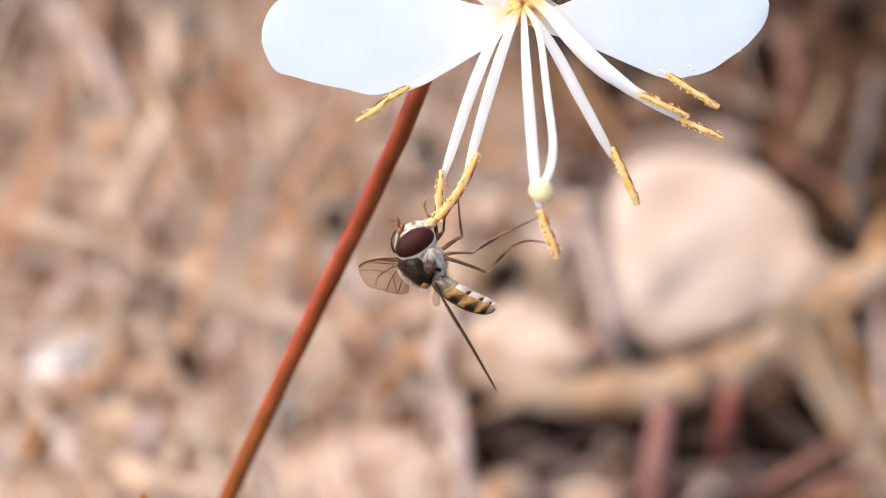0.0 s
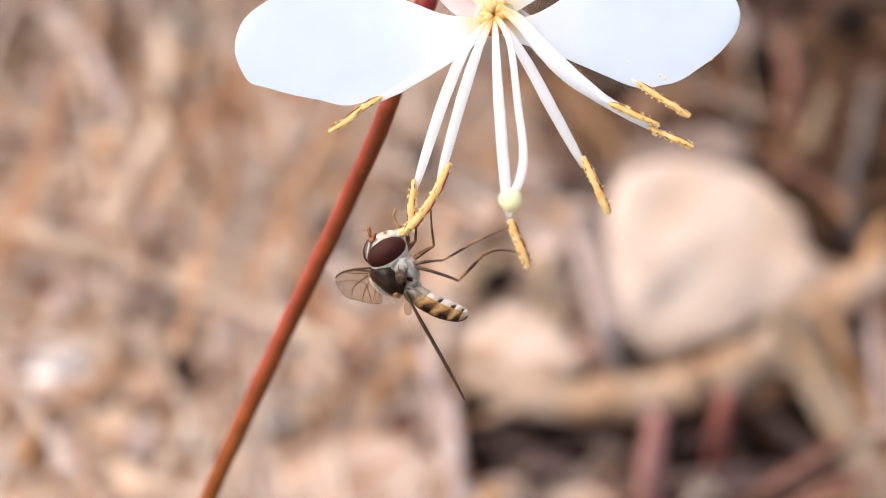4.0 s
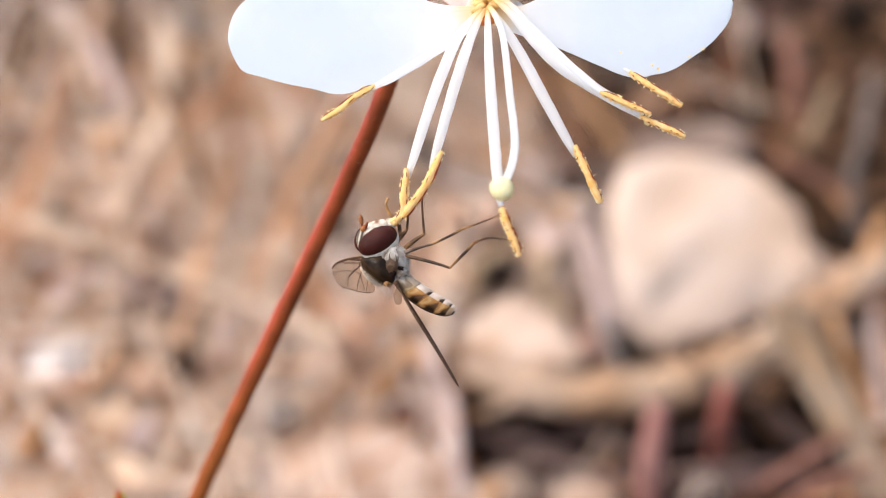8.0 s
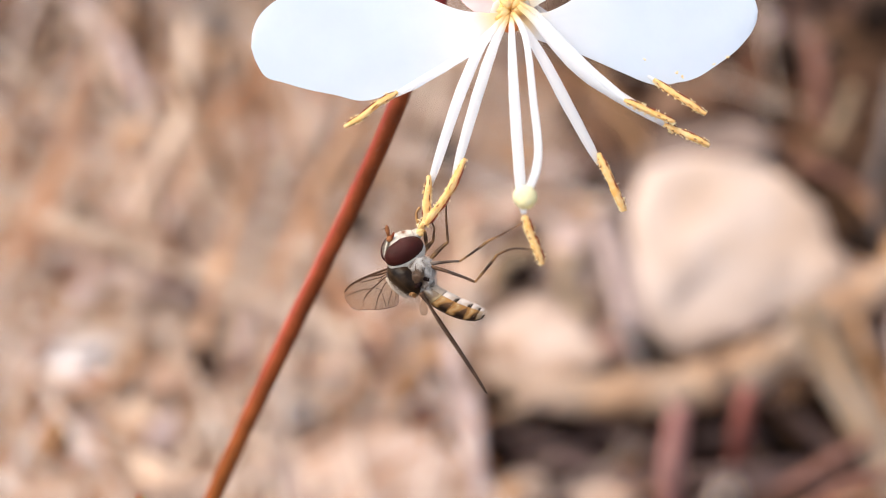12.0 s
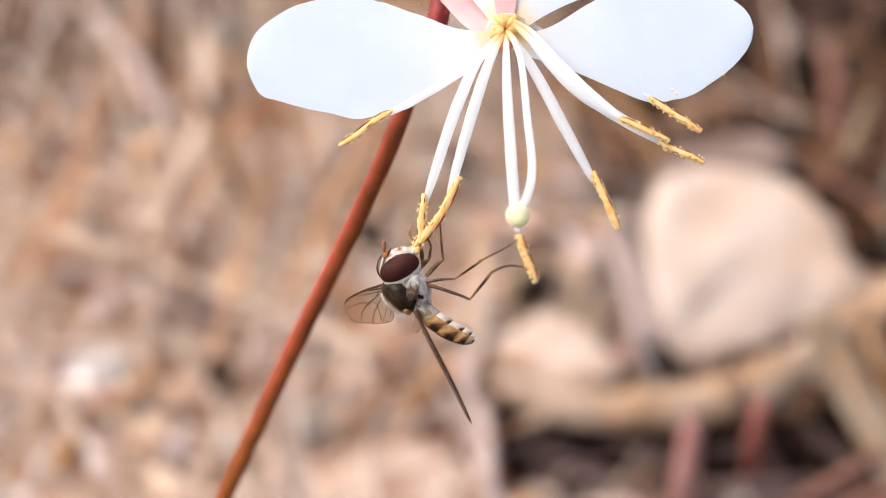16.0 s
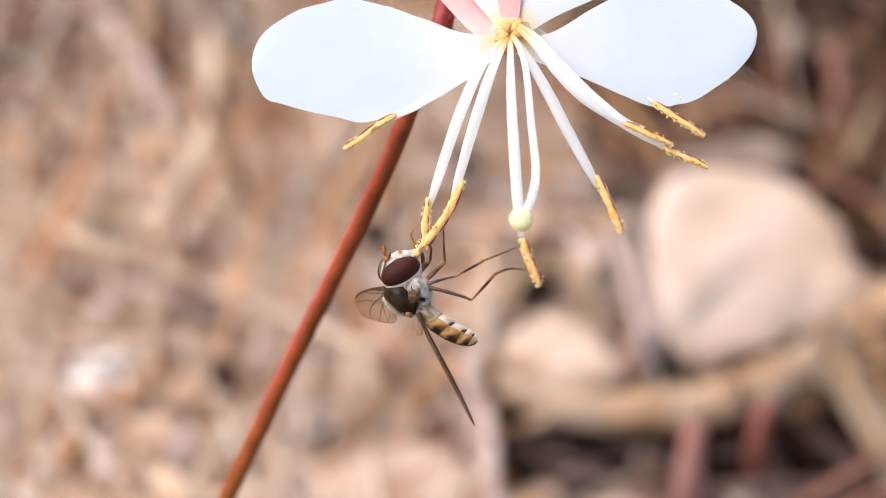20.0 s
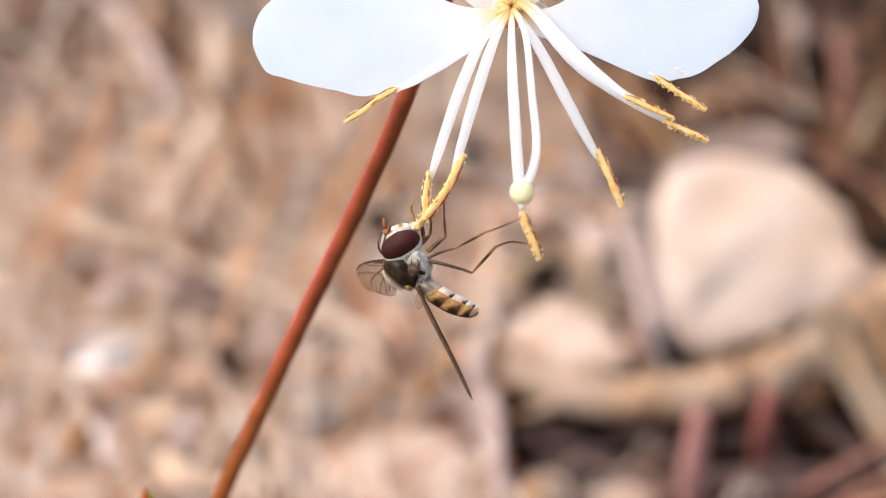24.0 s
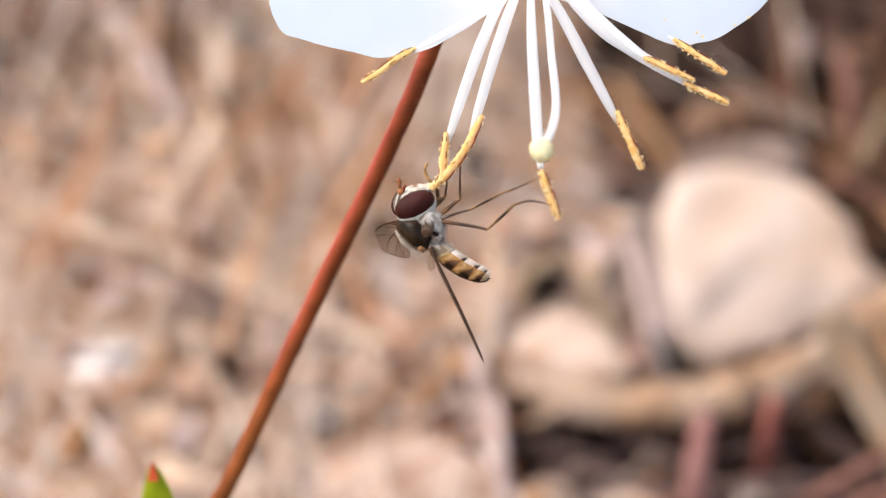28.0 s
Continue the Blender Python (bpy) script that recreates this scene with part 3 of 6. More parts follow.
def build_straws():
    """Dead stalks that can be told apart: their line, thickness and tone."""
    rows = [
        ([(0.0533, 0.238, 0.018), (0.057, 0.2308, 0.01), (0.0623, 0.2238, 0.002)], 0.0009, "ochre"),
        ([(-0.0574, 0.2549, 0.022), (-0.0349, 0.2418, 0.022), (-0.0125, 0.2342, 0.016)], 0.00036, "pale"),
        ([(-0.0019, 0.2379, 0.014), (0.0005, 0.2263, 0.01), (0.0027, 0.2183, 0.001)], 0.0013, "lilac"),
        ([(0.0013, 0.2555, 0.018), (0.0005, 0.2476, 0.01), (-0.0011, 0.2339, 0.001)], 0.0010, "pale"),
        ([(0.0193, 0.302, 0.016), (0.0247, 0.2981, 0.01), (0.0302, 0.2939, 0.002)], 0.0012, "ochre"),
        ([(-0.0683, 0.3294, 0.015), (-0.0578, 0.3095, 0.017), (-0.0524, 0.2994, 0.015), (-0.0504, 0.2975, 0.007)], 0.0016, "lilac"),
        ([(-0.044, 0.3081, 0.021), (-0.043, 0.29, 0.017), (-0.0462, 0.2763, 0.013), (-0.0513, 0.266, 0.007)], 0.0014, "pale"),
        ([(-0.0426, 0.2877, 0.017), (-0.0384, 0.2807, 0.014), (-0.0348, 0.2732, 0.011), (-0.0327, 0.2659, 0.007)], 0.00065, "pale"),
        ([(-0.0577, 0.2936, 0.021), (-0.0597, 0.2898, 0.013), (-0.061, 0.2831, 0.007)], 0.00079, "pink"),
        ([(-0.065, 0.2916, 0.015), (-0.0664, 0.2836, 0.011), (-0.0685, 0.2774, 0.007)], 0.00043, "dark"),
        ([(-0.0123, 0.286, 0.017), (-0.0185, 0.2809, 0.015), (-0.0223, 0.2746, 0.011), (-0.0242, 0.2672, 0.007)], 0.00079, "ochre"),
        ([(-0.0188, 0.2763, 0.015), (-0.0155, 0.2745, 0.011), (-0.0186, 0.2658, 0.007)], 0.00065, "ochre"),
        ([(-0.0683, 0.2611, 0.019), (-0.0505, 0.2514, 0.021), (-0.0328, 0.2455, 0.017), (-0.0131, 0.2392, 0.013)], 0.00072, "pale"),
        ([(-0.0594, 0.2603, 0.011), (-0.0468, 0.2531, 0.012), (-0.0351, 0.2534, 0.007)], 0.00072, "lilac"),
        ([(-0.057, 0.2468, 0.013), (-0.058, 0.2442, 0.009), (-0.0586, 0.2415, 0.005)], 0.00058, "ochre"),
        ([(-0.0286, 0.2406, 0.017), (-0.0299, 0.2369, 0.013), (-0.0316, 0.2366, 0.006)], 0.00072, "lilac"),
        ([(-0.0179, 0.2392, 0.013), (-0.0138, 0.2344, 0.013), (-0.0136, 0.232, 0.01), (-0.0161, 0.2313, 0.006)], 0.00043, "pale"),
        ([(-0.0042, 0.2368, 0.015), (-0.0075, 0.2332, 0.011), (-0.0113, 0.2307, 0.006)], 0.00079, "ochre"),
        ([(-0.0153, 0.2463, 0.007), (-0.0123, 0.2444, 0.008), (-0.0092, 0.2447, 0.006)], 0.00079, "maroon"),
        ([(-0.0265, 0.235, 0.007), (-0.0213, 0.2297, 0.008), (-0.0162, 0.2273, 0.006)], 0.00065, "grey"),
        ([(-0.0537, 0.2288, 0.013), (-0.0544, 0.2254, 0.009), (-0.0548, 0.2208, 0.005)], 0.00101, "ochre"),
        ([(0.0016, 0.2229, 0.018), (0.0023, 0.2175, 0.014), (0.0027, 0.2121, 0.008)], 0.0010, "lilac"),
        ([(0.0188, 0.2581, 0.02), (0.0209, 0.2528, 0.016), (0.0231, 0.2438, 0.01)], 0.00094, "lilac"),
        ([(0.0215, 0.2555, 0.02), (0.0237, 0.2514, 0.014), (0.0249, 0.245, 0.009)], 0.00065, "lilac"),
        ([(0.0165, 0.2529, 0.018), (0.0145, 0.2502, 0.014), (0.0177, 0.2475, 0.01)], 0.0012, "olive"),
        ([(0.0102, 0.2555, 0.016), (0.0057, 0.2529, 0.015), (0.0046, 0.2514, 0.01)], 0.001, "olive"),
        ([(0.0485, 0.2714, 0.02), (0.0537, 0.2691, 0.019), (0.0607, 0.2689, 0.015)], 0.0007, "rust"),
        ([(0.0592, 0.2647, 0.024), (0.0601, 0.2631, 0.016), (0.0612, 0.2614, 0.008)], 0.001, "grey"),
        ([(0.0623, 0.2525, 0.024), (0.061, 0.2526, 0.018), (0.0568, 0.2449, 0.014)], 0.0014, "ochre"),
        ([(0.0588, 0.237, 0.02), (0.0593, 0.2341, 0.014), (0.0599, 0.2293, 0.008)], 0.00101, "lilac"),
        ([(0.041, 0.2133, 0.009), (0.0459, 0.2154, 0.011), (0.0538, 0.2205, 0.012)], 0.00077, "rust"),
        ([(0.0439, 0.2094, 0.009), (0.0491, 0.212, 0.011), (0.0567, 0.2162, 0.01)], 0.00091, "rust"),
        ([(0.0548, 0.3054, 0.02), (0.0555, 0.3, 0.015), (0.0562, 0.2962, 0.009)], 0.0013, "rust"),
        ([(0.0492, 0.3154, 0.018), (0.0499, 0.3149, 0.014), (0.0506, 0.3141, 0.009)], 0.00101, "lilac"),
        ([(0.0591, 0.2879, 0.022), (0.0567, 0.2846, 0.016), (0.0535, 0.2826, 0.01)], 0.001, "olive"),
        ([(0.0662, 0.2925, 0.022), (0.0644, 0.2845, 0.016), (0.0618, 0.2795, 0.009)], 0.001, "grey"),
        ([(-0.043, 0.3247, 0.015), (-0.0374, 0.3243, 0.013), (-0.0329, 0.3235, 0.009)], 0.00086, "olive"),
        ([(-0.0237, 0.2961, 0.017), (-0.0245, 0.2956, 0.012), (-0.0256, 0.2964, 0.006)], 0.00101, "lilac"),
        ([(-0.0094, 0.2344, 0.013), (-0.0127, 0.2417, 0.015), (-0.0178, 0.2542, 0.011)], 0.00058, "pink"),
        ([(-0.0413, 0.2418, 0.015), (-0.0391, 0.2369, 0.011), (-0.0372, 0.2332, 0.006)], 0.00058, "pale"),
        ([(-0.048, 0.2299, 0.011), (-0.0453, 0.2346, 0.013), (-0.0442, 0.2491, 0.009)], 0.00058, "ochre"),
        ([(-0.0252, 0.2417, 0.015), (-0.0263, 0.2368, 0.011), (-0.0255, 0.2331, 0.006)], 0.00065, "pink"),
        ([(0.0248, 0.2342, 0.012), (0.023, 0.2378, 0.014), (0.0215, 0.2451, 0.012)], 0.0008, "grey"),
    ]
    for i, (line, r, tone) in enumerate(rows):
        mat, label = TONES[tone]
        stick("straw", line, [r * 0.75, r, r * 0.9], mat, label, 10.0 + i, "dead grass stalks", 0.2, 8)


build_straws()


def build_broad_blade():
    """One wide dead leaf blade that leans over the hollow, folded along its middle."""
    line = smooth_line([(0.0447, 0.2334, 0.024), (0.0487, 0.2292, 0.018), (0.053, 0.2233, 0.012), (0.059, 0.215, 0.004)], 8)
    bm = bmesh.new()
    side, n = Vector((0.95, 0.10, 0.28)), len(line)
    sheets = []
    for dz in (0.0, -0.0003):
        grid = []
        for i, c in enumerate(line):
            w = 0.0026 * (0.75 + 0.25 * math.sin(math.pi * (0.15 + 0.7 * i / (n - 1))))
            grid.append([bm.verts.new(c + side * w * v + Vector((0, 0, dz + 0.0009 * abs(v) + 0.0004 * noise.noise(c * 220 + Vector((v * 2, 0, 0)))))) for v in (-1, -0.5, 0, 0.5, 1)])
        sheets.append(grid)
    top, low = sheets
    for i in range(n - 1):
        for j in range(4):
            bm.faces.new((top[i][j], top[i][j + 1], top[i + 1][j + 1], top[i + 1][j]))
            bm.faces.new((low[i][j], low[i + 1][j], low[i + 1][j + 1], low[i][j + 1]))
        for j in (0, 4):
            bm.faces.new((top[i][j], top[i + 1][j], low[i + 1][j], low[i][j]))
    for i in (0, n - 1):
        for j in range(4):
            bm.faces.new((top[i][j], top[i][j + 1], low[i][j + 1], low[i][j]))
    leaf = lone("dead_leaf", bm, BLADE, "broad tan dead leaf blade leaning over dark soil", "leaf")
    bm = bmesh.new()
    tube(bm, [c + Vector((0, 0, 0.0002)) - leaf.location for c in line[::8]], [0.00022, 0.0002, 0.00012], 6, 6, 0.1)
    rib = new("midrib", mesh_of("midrib", bm, OCHRE))
    rib.parent = leaf


build_broad_blade()


def build_dark_lumps():
    """Lumps added where dark gaps open in the straw; their colour stands in for shade."""
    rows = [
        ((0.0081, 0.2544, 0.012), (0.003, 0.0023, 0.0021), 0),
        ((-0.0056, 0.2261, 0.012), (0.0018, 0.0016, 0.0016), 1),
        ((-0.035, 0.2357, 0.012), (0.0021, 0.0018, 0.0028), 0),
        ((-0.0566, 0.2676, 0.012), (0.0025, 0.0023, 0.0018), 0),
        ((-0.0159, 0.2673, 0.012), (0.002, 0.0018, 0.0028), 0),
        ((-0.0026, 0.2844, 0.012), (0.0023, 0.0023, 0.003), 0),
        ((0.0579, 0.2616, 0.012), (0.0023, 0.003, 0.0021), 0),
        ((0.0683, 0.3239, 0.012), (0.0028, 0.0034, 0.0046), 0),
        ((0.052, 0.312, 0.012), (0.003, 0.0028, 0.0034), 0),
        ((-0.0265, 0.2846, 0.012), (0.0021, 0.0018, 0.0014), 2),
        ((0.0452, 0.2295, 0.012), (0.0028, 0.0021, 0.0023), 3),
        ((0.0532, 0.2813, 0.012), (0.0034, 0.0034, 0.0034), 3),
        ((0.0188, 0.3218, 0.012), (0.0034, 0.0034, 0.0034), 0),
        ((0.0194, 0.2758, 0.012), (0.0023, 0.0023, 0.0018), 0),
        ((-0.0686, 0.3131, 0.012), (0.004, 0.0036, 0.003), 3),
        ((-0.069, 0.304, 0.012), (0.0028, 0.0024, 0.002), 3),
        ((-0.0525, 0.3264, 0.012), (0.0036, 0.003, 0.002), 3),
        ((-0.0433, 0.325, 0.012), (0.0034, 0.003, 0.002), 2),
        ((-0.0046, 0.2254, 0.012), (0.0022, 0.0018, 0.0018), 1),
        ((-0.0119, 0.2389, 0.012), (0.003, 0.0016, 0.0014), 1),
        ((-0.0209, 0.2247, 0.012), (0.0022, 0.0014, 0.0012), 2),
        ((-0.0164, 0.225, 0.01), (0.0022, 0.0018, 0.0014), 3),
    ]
    looks = ((GAP_DARK, "dark brown lump standing in for a shaded gap"), (MAROON, "dark maroon lump among the litter"), (SLATE, "dark grey lump as a gap between dead stalks"), (DARK_BROWN, "dark brown lump among the litter"))
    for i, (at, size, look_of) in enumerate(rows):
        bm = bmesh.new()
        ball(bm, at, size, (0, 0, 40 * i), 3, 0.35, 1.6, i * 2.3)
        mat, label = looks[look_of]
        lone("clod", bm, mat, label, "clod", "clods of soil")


build_dark_lumps()


def build_scraps():
    """Curled scraps of dead leaves, large enough to be told apart, lying on top of the litter."""
    rows = [
        ((-0.0538, 0.2543, 0.0105), 0.0035, 0.0060, "lilac"),
        ((-0.0419, 0.2577, 0.0095), 0.0038, 0.0046, "lilac"),
        ((-0.0358, 0.2588, 0.0105), 0.0044, 0.0042, "pale"),
        ((-0.0439, 0.2268, 0.0095), 0.0038, 0.0053, "pale"),
        ((-0.0494, 0.2198, 0.0095), 0.0028, 0.0080, "lilac"),
        ((-0.0405, 0.2339, 0.0095), 0.0044, 0.0046, "pink"),
        ((-0.0408, 0.2171, 0.0095), 0.0038, 0.0060, "pale"),
        ((-0.0309, 0.2385, 0.0085), 0.0016, 0.0071, "lilac"),
        ((-0.0547, 0.2242, 0.0085), 0.0016, 0.0097, "ochre"),
        ((-0.025, 0.2496, 0.0085), 0.0025, 0.0060, "lilac"),
        ((-0.0173, 0.2408, 0.0075), 0.0047, 0.0056, "lilac"),
        ((-0.0145, 0.2495, 0.0085), 0.0042, 0.0047, "pink"),
        ((0.0008, 0.2533, 0.0085), 0.0036, 0.0042, "pale"),
        ((-0.0005, 0.2624, 0.0075), 0.0036, 0.0042, "pink"),
        ((-0.0036, 0.2507, 0.0075), 0.0042, 0.0042, "pale"),
        ((0.0158, 0.2664, 0.0085), 0.0036, 0.0061, "lilac"),
        ((0.0075, 0.2748, 0.0075), 0.0036, 0.0042, "pink"),
        ((0.0015, 0.2734, 0.0075), 0.0032, 0.0050, "pink"),
        ((0.0129, 0.2878, 0.0065), 0.0042, 0.0042, "lilac"),
        ((-0.0099, 0.2585, 0.0075), 0.0036, 0.0056, "pink"),
        ((-0.0245, 0.2202, 0.0065), 0.0025, 0.0042, "lilac"),
        ((-0.0299, 0.2724, 0.0095), 0.0053, 0.0033, "pink"),
        ((-0.0495, 0.2725, 0.0095), 0.0053, 0.0042, "pink"),
        ((-0.0605, 0.2842, 0.0095), 0.0038, 0.0056, "ochre"),
        ((-0.0431, 0.293, 0.0085), 0.0042, 0.0047, "lilac"),
        ((-0.0235, 0.3088, 0.0085), 0.0038, 0.0042, "pink"),
        ((-0.0581, 0.3261, 0.0075), 0.0053, 0.0033, "ochre"),
        ((-0.0117, 0.2625, 0.0075), 0.0027, 0.0042, "ochre"),
    ]
    looks = {"lilac": (LILAC, "weathered lilac-grey scrap of dead leaf"), "pale": (BLEACHED, "bleached pale scrap of dead leaf"), "pink": (PINKISH, "faded pinkish scrap of dead leaf"), "ochre": (OCHRE, "ochre brown scrap of dead leaf")}
    rng = random.Random(91)
    for at, w, h, tone in rows:
        mat, label = looks[tone]
        bm = bmesh.new()
        a, curl, seed = rng.uniform(-0.5, 0.5), rng.uniform(-0.3, 0.35), rng.uniform(0, 40)
        sheets = []
        for dz in (0.0, -0.00025):
            grid = []
            for i in range(9):
                u = i / 4 - 1
                edge = math.sqrt(max(0.0, 1.0 - abs(u) ** 2.6)) * (1 + 0.25 * noise.noise(Vector((u * 2.5, seed, 0)))) + 0.06
                row = []
                for k in range(7):
                    v = (k / 3 - 1) * edge + 0.16 * noise.noise(Vector((u * 2, seed, 7)))
                    x, y = u * w * 0.62, v * h * 0.62
                    z = curl * h * v * v + 0.0006 * noise.noise(Vector((u * 2, v * 2, seed))) - 0.15 * y
                    row.append(bm.verts.new(Vector(at) + Vector((x * math.cos(a) - y * math.sin(a), x * math.sin(a) + y * math.cos(a), z + dz))))
                grid.append(row)
            sheets.append(grid)
        top, low = sheets
        for i in range(8):
            for k in range(6):
                bm.faces.new((top[i][k], top[i][k + 1], top[i + 1][k + 1], top[i + 1][k]))
                bm.faces.new((low[i][k], low[i + 1][k], low[i + 1][k + 1], low[i][k + 1]))
            for k in (0, 6):
                bm.faces.new((top[i][k], top[i + 1][k], low[i + 1][k], low[i][k]))
        for i in (0, 8):
            for k in range(6):
                bm.faces.new((top[i][k], top[i][k + 1], low[i][k + 1], low[i][k]))
        lone("leaf_scrap", bm, mat, label, "leaf", "scraps of dead leaves")


build_scraps()


def build_long_stalks():
    """Long thin bleached stalks, lying across one another over the litter."""
    rng = random.Random(77)
    for i in range(55):
        x, y = rng.uniform(-0.085, 0.004), rng.uniform(0.20, 0.40)
        a = rng.choice((rng.gauss(1.35, 0.22), rng.gauss(1.35, 0.22), rng.gauss(1.9, 0.2), rng.gauss(2.72, 0.12)))
        n = rng.uniform(0.04, 0.09)
        d = Vector((math.cos(a), math.sin(a), rng.uniform(-0.02, 0.16)))
        p = Vector((x, y, 0.006 + rng.uniform(0, 0.006)))
        w = rng.uniform(0.00018, 0.00038)
        bend = Vector((rng.uniform(-.002, .002), rng.uniform(-.002, .002), rng.uniform(0, .003)))
        stick("straw", [p - d * n * 0.5, p + bend, p + d * n * 0.5], [w * 0.8, w, w * 0.6], PALE_STRAW, "long thin bleached dead grass stalk", 30.0 + i, "dead grass stalks", 0.1, 6)


build_long_stalks()


# small gaps in the litter where nothing lies over the dark soil
GAPS = [((0.0077, 0.269, 0), 0.0036), ((-0.0366, 0.2494, 0), 0.0032), ((-0.0142, 0.2529, 0), 0.0032), ((0.0095, 0.235, 0), 0.0035), ((0.0411, 0.2315, 0), 0.005)]


def open_soil(x, y):
    return any((x - c[0]) ** 2 + ((y - c[1]) * 0.8) ** 2 < r * r for c, r in GAPS)


def scatter(name, mat, label, count, seed, region, maker, kind="stuff", category="litter"):
    rng = random.Random(seed)
    verts, faces = [], []
    for _ in range(count):
        x, y = region(rng)
        v, f = maker(rng, x, y)
        if any(open_soil(p[0], p[1]) for p in v):
            continue
        k = len(verts)
        verts += v
        faces += [tuple(k + i for i in q) for q in f]
    me = bpy.data.meshes.new(name)
    me.from_pydata(verts, [], faces)
    me.materials.append(mat)
    tagged(new(name, me), label, category, kind=kind)


def blade(rng, x, y, length=(0.010, 0.035), width=(0.0006, 0.0016), rise=0.5):
    """A bent dead blade: a thin three-sided strip."""
    a = rng.uniform(0, 2 * math.pi)
    n, w = rng.uniform(*length), rng.uniform(*width)
    up = rng.uniform(-0.1, rise)
    z0 = ground_height(x, y) + rng.uniform(0.0, 0.008)
    d = Vector((math.cos(a), math.sin(a), up))
    s = Vector((-d.y, d.x, 0)) * w
    k = Vector((0, 0, w * 0.7))
    p = [Vector((x, y, z0)), Vector((x, y, z0)) + d * n * 0.5 + Vector((0, 0, n * 0.06)), Vector((x, y, z0)) + d * n - Vector((0, 0, n * 0.08))]
    out = []
    for i, q in enumerate(p):
        f = (1, 1, 0.4)[i]
        out += [tuple(q + s * f), tuple(q + k * f), tuple(q - s * f)]
    return out, [(0, 1, 4, 3), (1, 2, 5, 4), (2, 0, 3, 5), (3, 4, 7, 6), (4, 5, 8, 7), (5, 3, 6, 8), (6, 7, 8), (2, 1, 0)]


def flake(rng, x, y, size=(0.002, 0.006)):
    """A curled scrap of dead leaf."""
    a, r = rng.uniform(0, 6.28), rng.uniform(*size)
    u, v = Vector((math.cos(a), math.sin(a), rng.uniform(-.3, .5))), Vector((-math.sin(a), math.cos(a), rng.uniform(-.3, .5)))
    c = Vector((x, y, ground_height(x, y) + rng.uniform(0.001, 0.008)))
    n = u.cross(v).normalized() * r * 0.12
    q = [c - u * r, c - u * r * .4 + v * r * .55, c + u * r * .5 + v * r * .45, c + u * r, c + u * r * .4 - v * r * .5, c - u * r * .5 - v * r * .5]
    return [tuple(p + n) for p in q] + [tuple(p - n) for p in q], [(0, 1, 2, 3, 4, 5), (11, 10, 9, 8, 7, 6)] + [(i, i + 6, (i + 1) % 6 + 6, (i + 1) % 6) for i in range(6)]


def grit(rng, x, y, size=(0.0015, 0.0045)):
    """An angular pebble."""
    r = rng.uniform(*size)
    c = Vector((x, y, ground_height(x, y) + r * 0.35))
    q = [c + Vector((math.cos(k * 1.047 + 0.3) * r * rng.uniform(.7, 1.2), math.sin(k * 1.047 + 0.3) * r * rng.uniform(.7, 1.2), rng.uniform(-.2, .25) * r)) for k in range(6)]
    t, b = c + Vector((rng.uniform(-.3, .3) * r, rng.uniform(-.3, .3) * r, r * rng.uniform(.5, .8))), c - Vector((0, 0, r))
    return [tuple(p) for p in q + [t, b]], [(i, (i + 1) % 6, 6) for i in range(6)] + [((i + 1) % 6, i, 7) for i in range(6)]


def bare(x, y):
    """Where the dark soil lies open."""
    return any((x - c[0]) ** 2 + ((y - c[1]) * 0.8) ** 2 < r * r for c, r, _ in HOLLOWS)


COVERED = [((0.0388, 0.2774, 0), 0.024), ((0.0153, 0.2532, 0), 0.007), ((-0.0095, 0.2248, 0), 0.010), ((-0.0520, 0.2390, 0), 0.0085)]


def on_stone(x, y):
    return any((x - c[0]) ** 2 + ((y - c[1] + 0.006) * 0.75) ** 2 < r * r for c, r in COVERED)


def near_ground(rng, wide=0.13, y0=0.17, y1=0.46):
    while True:
        x, y = rng.uniform(-wide, wide), rng.uniform(y0, y1)
        if not bare(x, y) and not on_stone(x, y):
            return x, y


def far_ground(rng):
    while True:
        s = rng.choice((0.16, 0.3, 0.6, 1.2))
        x, y = rng.gauss(0, s), 0.3 + rng.gauss(0, s)
        if not (abs(x) < 0.125 and 0.165 < y < 0.455):
            return x, y


def left_side(rng):
    while True:
        x, y = near_ground(rng, 0.13)
        if x < 0.012 + 0.004 * rng.gauss(0, 1) and (y < 0.30 or x > -0.02 or rng.random() < 0.55):
            return x, y


def far_left(rng):
    while True:
        x, y = left_side(rng)
        if x < -0.012 and y > 0.21:
            return x, y


def right_side(rng):
    while True:
        x, y = near_ground(rng, 0.13)
        if x > 0.014 + 0.005 * rng.gauss(0, 1):
            return x, y


def in_hollow(rng):
    while True:
        x, y = rng.uniform(-0.02, 0.09), rng.uniform(0.2, 0.27)
        if bare(x, y):
            return x, y


def near_left(rng):
    while True:
        x, y = left_side(rng)
        if x < -0.004 and (y < 0.29 or rng.random() < 0.08):
            return x, y


def right_edge(rng):
    return rng.uniform(0.062, 0.11), rng.uniform(0.22, 0.262)


def low_left(rng):
    while True:
        x, y = left_side(rng)
        if y < 0.285 and x < -0.01:
            return x, y


